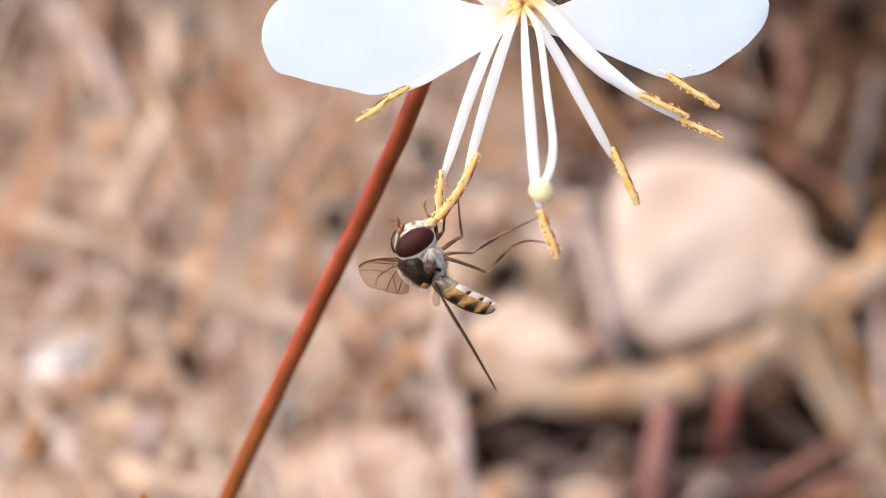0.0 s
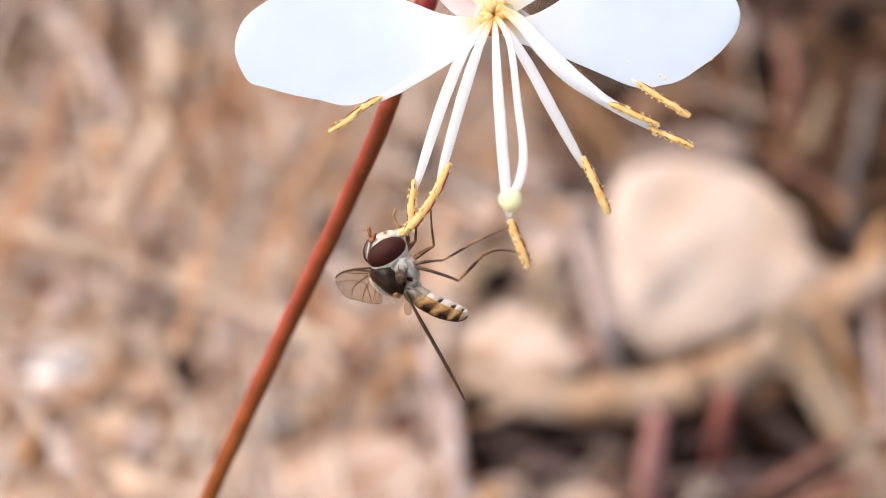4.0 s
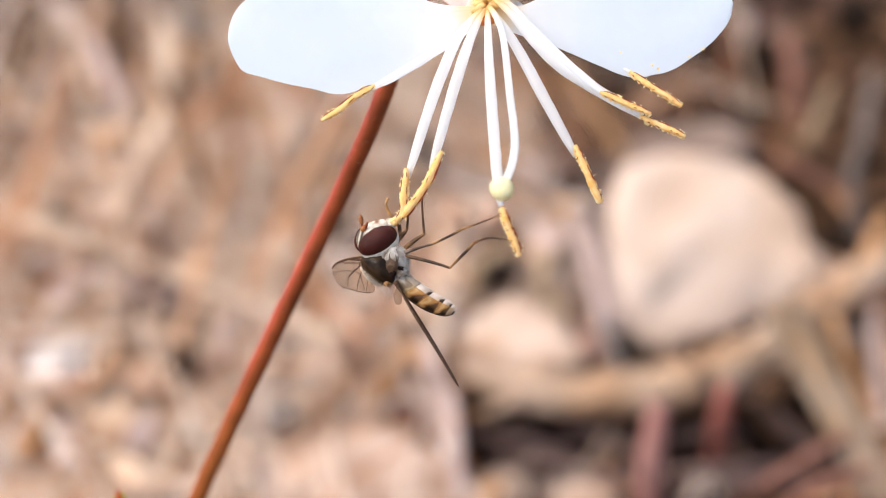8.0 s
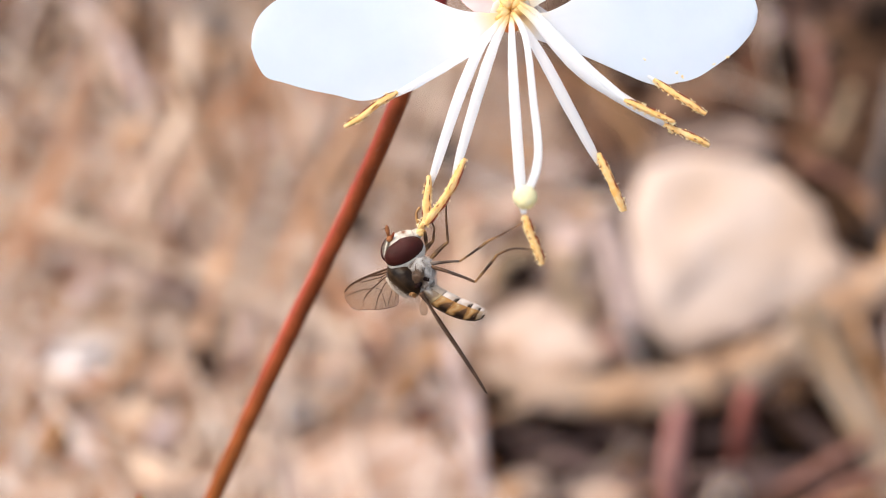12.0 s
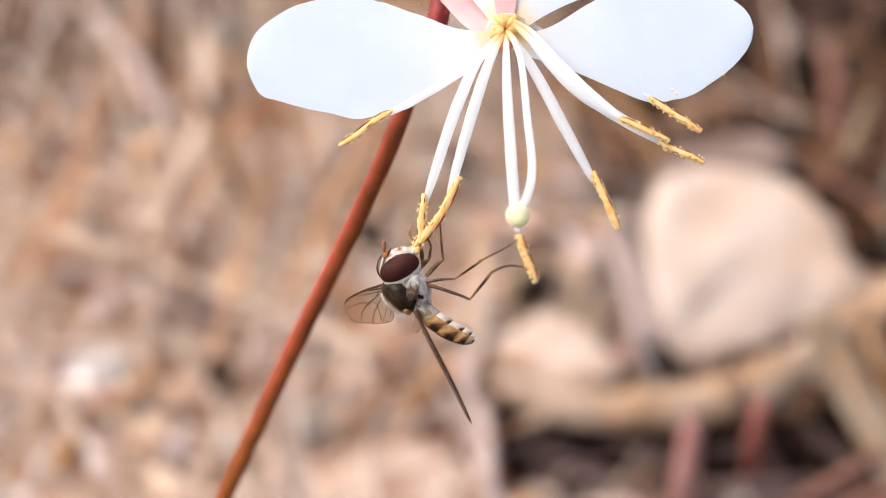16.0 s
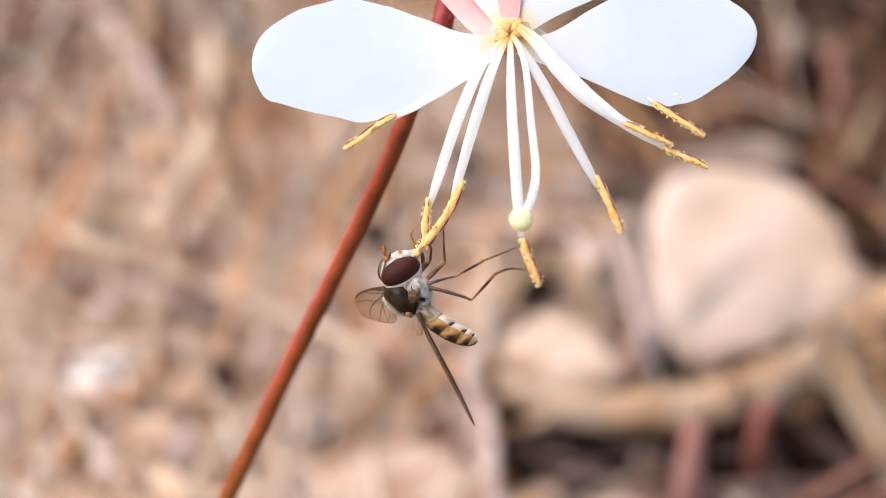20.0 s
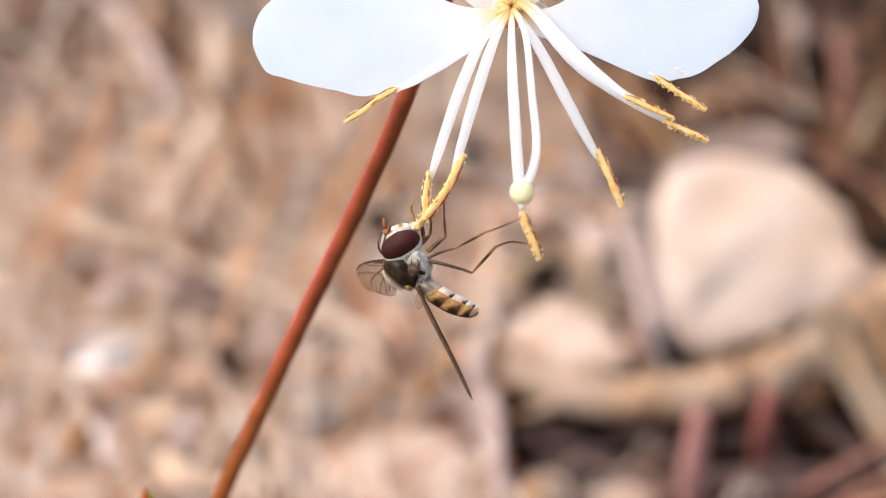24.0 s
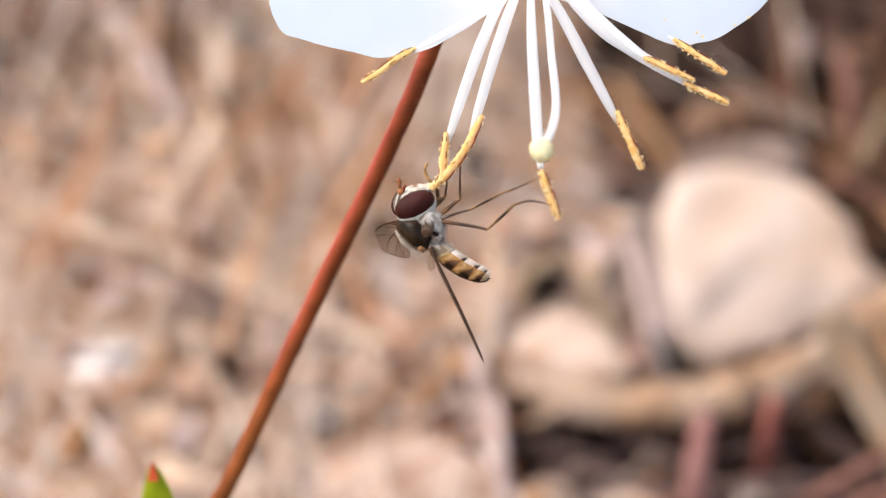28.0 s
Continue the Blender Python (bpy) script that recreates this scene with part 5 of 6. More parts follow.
    for c in ((15.19, 1.3, 14.03), (17.54, 1.5, 13.07), (16.01, 1.5, 12.5), (21.23, 2.2, 14.25), (20.2, 2, 13.75), (18.03, 1.5, 12.75)):
        for k in range(3):
            ball(bm, Vector(c) + Vector((rng.uniform(-.12, .12), 0, rng.uniform(-.1, .1))), (rng.uniform(.05, .11),) * 3, (0, 0, 0), 1)
    part("pollen", bm, POLLEN, plant, "loose yellow grains on the petal", kind="stuff")
    # leaf low on the stem
    lance = [(0, .3), (.2, 1.2), (.5, 1.75), (.7, 1.6), (.85, 1.1), (.93, .68), (.98, .34), (1, 0)]
    bm = petal(bmesh.new(), (-23.78, 30, -33.28), (-24.23, 22, -19.7), lance, lance, 0.4, 0.5, 0.2, seed=8.0, wave=0.05, rows=22, cols=8)
    leaf = part("leaf", bm, LEAF, plant, "narrow bright green leaf with a red tip")
    short = [(0, .46), (.4, .30), (.8, .12), (1, .02)]
    bm = petal(bmesh.new(), (-24.09, 21.7, -20.95), (-24.18, 21.7, -19.41), short, short, 0.1, 0.1, 0.35, seed=8.5, rows=8, cols=6)
    part("leaf_tip", bm, LEAF_TIP, leaf, "red pointed leaf tip")
    return stem


STEM_PART = build_plant()

# ---- the hoverfly ----
THORAX = Vector((-1.28, 0, -1.32))
ROOT_NEAR, ROOT_FAR, WAIST, KNEE = Vector((-0.52, -1, -2.66)), Vector((-2.70, 0.9, -0.72)), Vector((-0.48, 0, -2.24)), Vector((-0.60, 0.4, 1.95))
NEAR_LENGTH, FAR_LENGTH = 8.6, 7.0


def wing_shape(name, parent, label, length):
    """A wing along x with its leading edge at +y, one metre being one metre: the skin, then its veins."""
    behind = [(0, 0.12), (0.05, 1.2), (0.14, 2.4), (0.28, 2.55), (0.5, 2.36), (0.7, 2.05), (0.84, 1.86), (0.93, 1.58), (0.98, 1.1), (1, 0.55)]
    before = [(0, 0.12), (0.2, 0.18), (0.5, 0.24), (0.75, 0.18), (0.9, 0.02), (0.97, -0.18), (1, -0.5)]

    def edge(u, v):
        lead, trail = profile_at(before, u), -profile_at(behind, u)
        return lead + (min(trail, lead) - lead) * v
    bm = bmesh.new()
    rows, cols = 26, 8
    layers = []
    for dz in (0, 0.012):
        g = [[bm.verts.new((u * length, edge(u, j / cols), 0.05 * math.sin(u * 3.1) + 0.03 * math.sin(j * 2.2) + dz)) for j in range(cols + 1)] for u in [i / rows for i in range(rows + 1)]]
        layers.append(g)
    a, b = layers
    for i in range(rows):
        for j in range(cols):
            bm.faces.new((a[i][j], a[i][j + 1], a[i + 1][j + 1], a[i + 1][j]))
            bm.faces.new((b[i][j], b[i + 1][j], b[i + 1][j + 1], b[i][j + 1]))
        for j in (0, cols):
            bm.faces.new((a[i][j], a[i + 1][j], b[i + 1][j], b[i][j]))
    bmesh.ops.remove_doubles(bm, verts=bm.verts, dist=0.002)
    bmesh.ops.scale(bm, vec=(0.001,) * 3, verts=bm.verts)
    wing = new(name, mesh_of(name, bm, WING))
    wing.parent = parent
    tagged(wing, label)
    veins = [
        [(0, 0.1), (0.2, 0.16), (0.5, 0.22), (0.75, 0.16), (0.9, 0.0), (0.97, -0.2)],
        [(0.021, -0.08), (0.285, -0.0), (0.533, 0.22), (0.729, 0.27)],
        [(0.037, -0.1), (0.26, -0.22), (0.393, -0.16), (0.578, -0.05), (0.748, 0.16), (0.918, 0.24)],
        [(0.066, -0.15), (0.278, -0.45), (0.431, -0.64), (0.506, -0.72), (0.663, -0.56), (0.819, -0.52), (1.007, -0.62)],
        [(0.506, -0.72), (0.599, -0.96), (0.689, -1.21), (0.752, -1.72)],
        [(0.449, -0.75), (0.395, -0.91), (0.347, -1.11)],
        [(0.067, -0.23), (0.193, -0.63), (0.347, -1.11), (0.363, -1.71), (0.377, -2.36)],
        [(0.353, -1.1), (0.459, -1.55), (0.574, -2.34)],
        [(0.031, -0.24), (0.086, -0.89), (0.342, -2.32)],
        [(0.26, -0.22), (0.336, -0.51), (0.402, -0.66)],
        [(0.628, -0.97), (0.449, -0.75)],
        [(0.086, -0.89), (0.121, -1.6), (0.172, -2.11)],
        [(0.05, -1.15), (0.14, -2.37), (0.28, -2.52), (0.5, -2.33), (0.7, -2.02), (0.84, -1.83), (0.93, -1.55), (0.98, -1.07), (0.998, -0.5)],
    ]
    for k, v in enumerate(veins):
        r = 0.085 if k == 0 else 0.07 if k == 1 else 0.024 if k == len(veins) - 1 else 0.033
        bm = bmesh.new()
        tube(bm, [(u * length, min(max(w, edge(u, 1) + 0.03), edge(u, 0) - 0.03 * (k > 0)), 0.05 * math.sin(u * 3.1) + 0.006) for u, w in v], [r, r, r * 0.6], 6, 6)
        bmesh.ops.scale(bm, vec=(0.001,) * 3, verts=bm.verts)
        vein = new("vein", mesh_of("vein", bm, VEIN))
        vein.parent = wing
    bm = bmesh.new()
    tube(bm, [(-0.3, 0.1, 0.0), (0.2, 0.1, 0.0), (0.8, 0.16, 0.02)], [0.20, 0.16, 0.08], 8, 4)
    bmesh.ops.scale(bm, vec=(0.001,) * 3, verts=bm.verts)
    hinge = new("wing_hinge", mesh_of("wing_hinge", bm, VEIN))
    hinge.parent = wing
    return wing


def leg(fly, points, radii, tones, label, pivot=None):
    """A jointed leg: thigh, shin and foot; the last two are carried by the first and turn on its knee."""
    limbs = []
    for k, (name, pts) in enumerate((("leg", points[0:2]), ("shin", points[1:3]), ("foot", points[2:]))):
        a, b = Vector(pts[0]), Vector(pts[-1])
        if len(pts) == 2:
            sag = Vector((0, 0, 0.05 if k == 0 else -0.04)) * (b - a).length * 0.3
            pts = [a, a.lerp(b, 0.35) + sag, a.lerp(b, 0.75) + sag, b]
        bm = bmesh.new()
        tube(bm, pts, radii[k], 8, 6, 0.12, points[0][0] + k)
        ball(bm, a, (radii[k][0] * 1.12,) * 3, (0, 0, 0), 1)
        if k == 2:
            line = smooth_line(pts, 8)
            for q in (0.22, 0.42, 0.6, 0.78, 0.97):
                c = line[int(q * (len(line) - 1))]
                ball(bm, c, (radii[2][1] * 1.12,) * 3, (0, 0, 0), 1)
        way = (b - a) / (b - a).length_squared
        dark, light = tones[k]
        pigment(bm, lambda p: blend(light, dark, 1.25 - abs((p - a).dot(way) - 0.55) * 2.6 + 0.5 * noise.noise(p * 2.3)))
        limb = part(name, bm, LIMB, limbs[0] if k else fly, label if not k else "", (points[1] if k else pivot))
        limbs.append(limb)
    return limbs


def build_fly():
    fly = new("hoverfly")
    home = FLOWER @ Matrix.Translation(THORAX * 0.001)
    fly.matrix_world = home
    REST[fly] = home
    tagged(fly, "small hoverfly with banded abdomen clinging to yellow anthers", "hoverfly")
    # thorax
    bm = bmesh.new()
    ball(bm, (-1.8, 0.28, -1.36), (1.56, 1.5, 1.22), (0, 40, 0), 5, 0.02, 3.0)
    across = Vector((0.64, 0, 0.77))

    def bronze(p):
        h = (p - THORAX).dot(across)
        c = blend((0.009, 0.0045, 0.0025), (0.032, 0.017, 0.008), 0.5 + 0.9 * noise.noise(p * 1.6))
        c = blend(c, (0.032, 0.018, 0.010), 1.2 * noise.noise(p * 2.7 + Vector((0, 3, 1))) - 0.1)
        c = blend(c, (0.040, 0.022, 0.011), 1 - abs(h + 0.88) / 0.12)
        return blend(c, (0.16, 0.105, 0.065), (-1.08 - h) * 2.4)
    pigment(bm, bronze)
    part("scutum", bm, SHINY, fly, "glossy bronze-brown back of the thorax")
    bm = bmesh.new()
    ball(bm, (-0.84, -0.2, -0.72), (1.16, 1.1, 0.96), (0, 35, 0), 5, 0.05, 2.2, 2.0)
    ball(bm, (-0.36, -0.15, -1.72), (0.62, 0.8, 0.62), (0, 45, 0), 4, 0.05, 3.0, 4.0)
    ball(bm, (-0.94, -0.36, -1.26), (0.68, 0.96, 0.72), (0, 30, 0), 4, 0.10, 2.6, 7.0)
    low = Vector((-1.0, -1.2, -1.62))

    def dusty(p):
        c = blend((0.28, 0.25, 0.225), (0.52, 0.50, 0.475), 0.45 + 1.0 * noise.noise(p * 2.4 + Vector((4, 0, 0))))
        c = blend(c, (0.10, 0.062, 0.04), 1 - abs(noise.noise(p * 1.35 + Vector((1.7, 2, 0)))) / 0.11)
        return blend(c, (0.085, 0.047, 0.028), 1.45 - (p - low).length / 0.80)
    pigment(bm, dusty)
    part("pleura", bm, DUSTED, fly, "grey dusted side of the thorax with brown seams")
    bm = bmesh.new()
    for a, b, c in (((-1.43, -1.15, -1.15), (-1.07, -1.32, -0.99), (-0.79, -1.25, -1.23)), ((-0.79, -1.25, -1.23), (-0.63, -1.35, -0.91), (-0.71, -1.35, -0.44)), ((-1.07, -1.32, -0.99), (-1.15, -1.25, -0.6), (-1.03, -1.15, -0.2))):
        tube(bm, [a, b, c], [0.015, 0.032, 0.015], 6, 5, 0.4)
    part("thorax_seam", bm, LEG_DARK, fly, "brown seams between the side plates")
    bm = bmesh.new()
    ball(bm, (-0.52, -0.86, -1.30), (0.44, 0.22, 0.24), (0, 30, 0), 3, 0.3, 2.4, 1.0)
    ball(bm, (-0.92, -0.92, -1.78), (0.26, 0.22, 0.30), (0, 30, 0), 3, 0.3, 2.4, 3.0)
    part("wing_socket", bm, SOCKET, fly, "dark maroon hollow at the wing root")
    bm = bmesh.new()
    ball(bm, (-1.32, 0, -2.48), (0.40, 0.8, 0.28), (0, 30, 0), 3, 0.06)
    part("scutellum", bm, SCUTELLUM, fly, "yellow-brown shield behind the thorax")
    bm = bmesh.new()
    hairs(bm, (-0.8, -0.2, -0.72), (1.17, 1.12, 0.97), (0, 35, 0), 3600, 0.17, 1, (0.2, 0.1, -0.3), lambda o: o.z > -0.15 or o.x > 0.35, 0.005)
    hairs(bm, (-0.32, -0.15, -1.72), (0.62, 0.8, 0.62), (0, 45, 0), 900, 0.2, 11, (0.4, 0, 0.1), None, 0.005)
    hairs(bm, (-1.6, 0.1, -1.48), (1.46, 1.48, 1.28), (0, 40, 0), 700, 0.13, 2, (0, 0, -0.1), lambda o: o.x * -0.6 + o.z * -0.8 > 0.72, 0.004)
    hairs(bm, (-1.8, 0.1, -1.36), (1.57, 1.5, 1.24), (0, 40, 0), 9000, 0.13, 22, (-0.1, 0, -0.1), lambda o: o.x * -0.64 + o.z * -0.77 > 0.80 and o.y < 0.6, 0.006)
    hairs(bm, (-1.4, 0.2, -2.6), (0.5, 0.9, 0.4), (0, 30, 0), 260, 0.5, 3, (0, 0, -0.8), None, 0.006)
    part("thorax_hairs", bm, HAIR, fly, "fine pale hairs", kind="stuff")
    # head
    bm = bmesh.new()
    ball(bm, (-2.32, 0.3, 0.68), (1.32, 1.32, 1.14), (0, -28, 0), 5, 0.015, 2.0)
    stripe, cross = Vector((-3.28, 0, 0.04)), Vector((-3, 0, 1.56))

    def striped(p):
        q = cross - stripe
        d = ((p.x - stripe.x) * q.z - (p.z - stripe.z) * q.x) / math.hypot(q.x, q.z)
        c = blend((0.40, 0.36, 0.30), (0.60, 0.56, 0.49), 0.5 + 0.9 * noise.noise(p * 2.1))
        c = blend((0.14, 0.12, 0.10), c, (d + 0.02) * 3.2)
        c = blend(c, (0.03, 0.022, 0.016), 1 - abs(d - 0.02) / 0.10)
        return blend(c, (0.44, 0.41, 0.35), 1 - abs(d + 0.16) / 0.09)
    pigment(bm, striped)
    head = part("head", bm, DUSTED, fly, "grey dusted head with large dark eyes")
    bm = bmesh.new()
    ball(bm, (-1.99, -0.49, 0.46), (1.50, 0.99, 0.99), (8, -31, 6), 4)
    part("eye", bm, EYE, head, "large dark maroon compound eye")
    bm = bmesh.new()
    ball(bm, (-3.06, 1, 0.64), (0.66, 0.75, 0.98), (0, 14, 0), 4)
    part("eye", bm, EYE, head, "large dark maroon compound eye")
    bm = bmesh.new()
    ball(bm, (-1.96, 0.1, 1.5), (0.92, 0.85, 0.50), (0, -12, 0), 5, 0.05, 2.0)
    ball(bm, (-1.2, 0, 1.72), (0.46, 0.5, 0.40), (0, -30, 0), 4, 0.08, 2.0)
    mark = Vector((-2.11, -0.7, 1.87))

    def pale(p):
        c = blend((0.42, 0.36, 0.29), (0.62, 0.57, 0.49), 0.6 + 0.8 * noise.noise(p * 2.6))
        return blend(c, (0.20, 0.09, 0.05), 1.2 - math.hypot((p.x - mark.x) * 0.8, p.z - mark.z) / 0.20)
    pigment(bm, pale)
    part("face", bm, DUSTED, head, "whitish dusted face with a brown mark")
    bm = bmesh.new()
    ball(bm, (-1.87, -0.31, 0.25), (1.50, 0.95, 1.02), (8, -31, 6), 4, 0.02)
    part("eye_rim", bm, RIM, head, "pale grey rim behind the eye")
    bm = bmesh.new()
    ball(bm, (-3.03, -0.55, 1.36), (0.24, 0.22, 0.26), (0, 20, 0), 3, 0.1)
    part("antenna_base", bm, ANTENNA, head, "pinkish-orange antenna base")
    bm = bmesh.new()
    tube(bm, [(-3.11, -0.6, 1.51), (-3.17, -0.7, 1.79), (-3.23, -0.7, 2.07), (-3.27, -0.65, 2.31)], [0.08, 0.14, 0.19, 0.17, 0.07], 10, 5, 0.1, flat=0.7)
    part("antenna", bm, ANTENNA, head, "short orange-brown antenna")
    bm = bmesh.new()
    tube(bm, [(-2.87, -0.7, 1.39), (-2.81, -0.8, 1.59), (-2.73, -0.75, 1.83)], [0.07, 0.13, 0.11, 0.05], 10, 5, 0.1, flat=0.7)
    part("antenna", bm, SEAM, head, "dark red-brown antenna")
    bm = bmesh.new()
    tube(bm, [(-3.23, -0.4, 2.11), (-3.51, -0.5, 2.03), (-3.83, -0.5, 1.95)], [0.025, 0.02, 0.01], 5, 3)
    part("bristle", bm, VEIN, head, "")
    bm = bmesh.new()
    tube(bm, [(-1.2, -0.2, 1.64), (-0.96, -0.3, 1.92), (-0.72, -0.35, 2.12)], [0.22, 0.25, 0.16], 10, 4, 0.4)
    ball(bm, (-0.84, -0.4, 1.8), (0.2, 0.2, 0.22), (0, 0, 0), 2, 0.3)
    part("mouth", bm, ANTHER, head, "yellowish mouth pressed on the anther")
    bm = bmesh.new()
    hairs(bm, (-2.2, 0.35, 0.72), (1.5, 1.4, 1.2), (0, -28, 0), 90, 0.10, 6, keep=lambda o: o.z > 0.5, width=0.006)
    hairs(bm, (-1.84, 0.2, 1.56), (0.98, 0.85, 0.58), (0, -14, 0), 100, 0.08, 7, width=0.006)
    part("head_hairs", bm, HAIR, head, "fine pale hairs", kind="stuff")
    # abdomen: dorsal plates below, pale belly plates above
    line = smooth_line([(-0.70, 0, -1.68), (0.04, 0, -2.48), (0.92, 0, -3.11), (1.95, 0, -3.67), (2.92, 0, -4.0), (3.60, 0, -4.16)], 10)
    half = [0.58, 0.68, 0.77, 0.79, 0.74, 0.63, 0.36]
    n = len(line)
    cut = [0.0, 0.31, 0.51, 0.72, 0.89, 1.0]

    def shell(u0, u1, a0, a1, tone):
        """A curved plate: along the abdomen from u0 to u1, round it from a0 to a1 degrees (0 is the belly)."""
        bm = bmesh.new()
        layer = bm.verts.layers.float_color.new("pigment")
        rings = []
        rows, cols = 16, 30
        for i in range(rows + 1):
            ring = []
            for j in range(cols + 1):
                deg = a0 + (a1 - a0) * j / cols
                a = radians(deg)
                uu = min(1.0, max(0.0, u0 + (u1 - u0) * i / rows + 0.05 * math.cos(a)))
                k = min(int(uu * (n - 1)), n - 2)
                c = line[k].lerp(line[k + 1], uu * (n - 1) - k)
                way = (line[k + 1] - line[k]).normalized()
                up = Vector((-way.z, 0, way.x))
                r = ramp_of(half, uu) * (1 + 0.014 * math.sin(math.pi * i / rows))
                v = bm.verts.new(c + (up * math.cos(a) * 0.96 - Vector((0, 1, 0)) * math.sin(a) * 0.98) * r)
                v[layer] = (*tone(i / rows + 0.10 * noise.noise(Vector((deg * 0.03, u0 * 7, 1.0))), deg + 9 * noise.noise(Vector((i * 0.3, u0 * 9, 4.0)))), 1.0)
                ring.append(v)
            rings.append(ring + [bm.verts.new(c)])
        m = cols + 2
        for p, q in zip(rings, rings[1:]):
            for j in range(m):
                bm.faces.new((p[j], p[(j + 1) % m], q[(j + 1) % m], q[j]))
        bm.faces.new(rings[0][::-1])
        bm.faces.new(rings[-1])
        return bm

    gold, brown, black = (0.33, 0.155, 0.045), (0.085, 0.038, 0.015), (0.020, 0.011, 0.007)

    def banded(s, deg):
        away = abs(deg - 180)
        wob = 0.08 * math.sin(deg * 0.11 + s * 5)
        c = blend(gold, (0.44, 0.265, 0.115), 1 - abs(s - 0.2 + wob) / 0.22)
        edge = 0.20 * (away - 60) / 40
        dark = blend((0,), (1,), (s - 0.30 - edge + wob) / 0.28)[0] * blend((1,), (0.25,), (s - 0.86 + 0.4 * edge) / 0.14)[0]
        c = blend(c, brown, dark)
        c = blend(c, black, dark * blend((0,), (1,), (84 - away) / 34)[0])
        return blend(c, black, (40 - away) / 20 * (0.35 + s))

    def rump(s, deg):
        away = abs(deg - 180)
        c = blend((0.42, 0.29, 0.17), (0.40, 0.27, 0.20), (s - 0.45) / 0.5)
        return blend(c, black, (46 - away) / 20)

    def silvery(s, deg):
        c = blend((0.42, 0.375, 0.33), (0.20, 0.135, 0.085), (s - 0.25) / 0.4 + 0.4 * math.sin(deg * 0.12))
        return blend(c, (0.40, 0.29, 0.15), (s - 0.80) / 0.15)

    def belly(s, deg):
        c = blend((0.44, 0.345, 0.275), (0.63, 0.53, 0.455), 0.5 + 0.6 * math.sin(s * 4.0 + deg * 0.03))
        dash = (s - 0.70) / 0.12 * blend((0,), (1,), (abs(deg) - 20 - (1 - s) * 60) / 16)[0]
        return blend(c, (0.035, 0.020, 0.013), dash)

    def first_belly(s, deg):
        return blend((0.20, 0.165, 0.13), (0.38, 0.295, 0.225), s)

    bm = bmesh.new()
    tube(bm, line, [r * 0.9 for r in half], 16, 1)
    abdomen = part("abdomen", bm, BLACK, fly, "slim abdomen banded golden and brown with pale belly", tuple(WAIST))
    for k in range(5):
        a, b = cut[k], cut[k + 1]
        part("back_plate", shell(a, b, 64, 296, rump if k == 4 else banded if k else silvery), CUTICLE, abdomen, "golden back plate with a brown rear band" if k else "silver-grey first plate")
        part("belly_plate", shell(a + 0.002, b - 0.004, -65, 65, belly if k else first_belly), CUTICLE, abdomen, "whitish belly plate with a slanting dark dash")
    bm = bmesh.new()
    tube(bm, [(3.28, -0.1, -4.2), (3.52, -0.15, -4.28), (3.68, -0.1, -4.24)], [0.16, 0.12, 0.03], 8, 4)
    part("abdomen_tip", bm, BLACK, abdomen, "black abdomen tip")
    bm = bmesh.new()
    for k in range(0, n, 2):
        hairs(bm, line[k], (ramp_of(half, k / (n - 1)),) * 3, (0, 0, 0), 60 if k > 14 else 150, 0.13 if k > 14 else 0.24, 60 + k, (0.5, 0, 0.1), None, 0.005)
    part("abdomen_hairs", bm, HAIR, abdomen, "fine pale hairs", kind="stuff")
    # halter and the small pale lobe at the wing root
    bm = petal(bmesh.new(), (-0.56, -0.7, -2.83), (-0.44, -0.9, -4.02), [(0, .1), (.5, .3), (.9, .25), (1, 0)], [(0, .1), (.5, .3), (.9, .25), (1, 0)], 0.1, 0, 0.03, rows=12, cols=6)
    part("wing_lobe", bm, WING, fly, "clear wing lobe")
    # legs
    dusky, tan, rust = (0.035, 0.017, 0.010), (0.17, 0.082, 0.036), (0.085, 0.040, 0.019)
    grey, straw = (0.13, 0.098, 0.078), (0.27, 0.14, 0.058)
    gilt = (0.50, 0.27, 0.095)
    hind_tones = ((dusky, rust), (dusky, straw), (dusky, tan))
    mid = leg(fly, [(-0.05, -0.7, -0.32), (1.98, -1.4, -0.24), (3.97, -2.6, 1.02), (6.44, -5.0, 2.19)], ([0.13, 0.115, 0.085, 0.085], [0.085, 0.085, 0.10, 0.105], [0.09, 0.07, 0.05, 0.045]), ((dusky, grey), (dusky, straw), (rust, straw)), "thin brown middle leg", (-0.05, -0.7, -0.32))
    hind = leg(fly, [(0.05, -0.8, -0.55), (3.06, -1.5, -1.62), (4.72, -2.4, 0.22), (5.83, -3.4, 0.59), (7.34, -5.2, 0.41)], ([0.13, 0.13, 0.10, 0.09], [0.085, 0.10, 0.115, 0.105], [0.10, 0.08, 0.06, 0.045]), hind_tones, "thin brown hind leg bent at the knee", (0.05, -0.8, -0.55))
    reach = leg(fly, [(-0.2, 0.3, -0.06), (1.33, 0.2, 0.93), (1.15, 0, 2.45), (1.12, -0.3, 3.63), (1.59, -0.8, 4.74)], ([0.14, 0.17, 0.13, 0.10], [0.09, 0.09, 0.08, 0.08], [0.08, 0.06, 0.05, 0.05]), ((rust, straw), (rust, tan), (rust, tan)), "thin brown leg reaching up to an anther", (-0.2, 0.3, -0.06))
    leg(fly, [(-0.62, 0.5, 0.55), (0.02, 0.3, 1.30), (0.10, -0.1, 2.2), (-0.30, -0.7, 3.1)], ([0.14, 0.17, 0.14, 0.10], [0.10, 0.09, 0.08, 0.08], [0.08, 0.06, 0.05, 0.05]), ((rust, straw), (rust, tan), (rust, tan)), "thin brown front leg held to the anther")
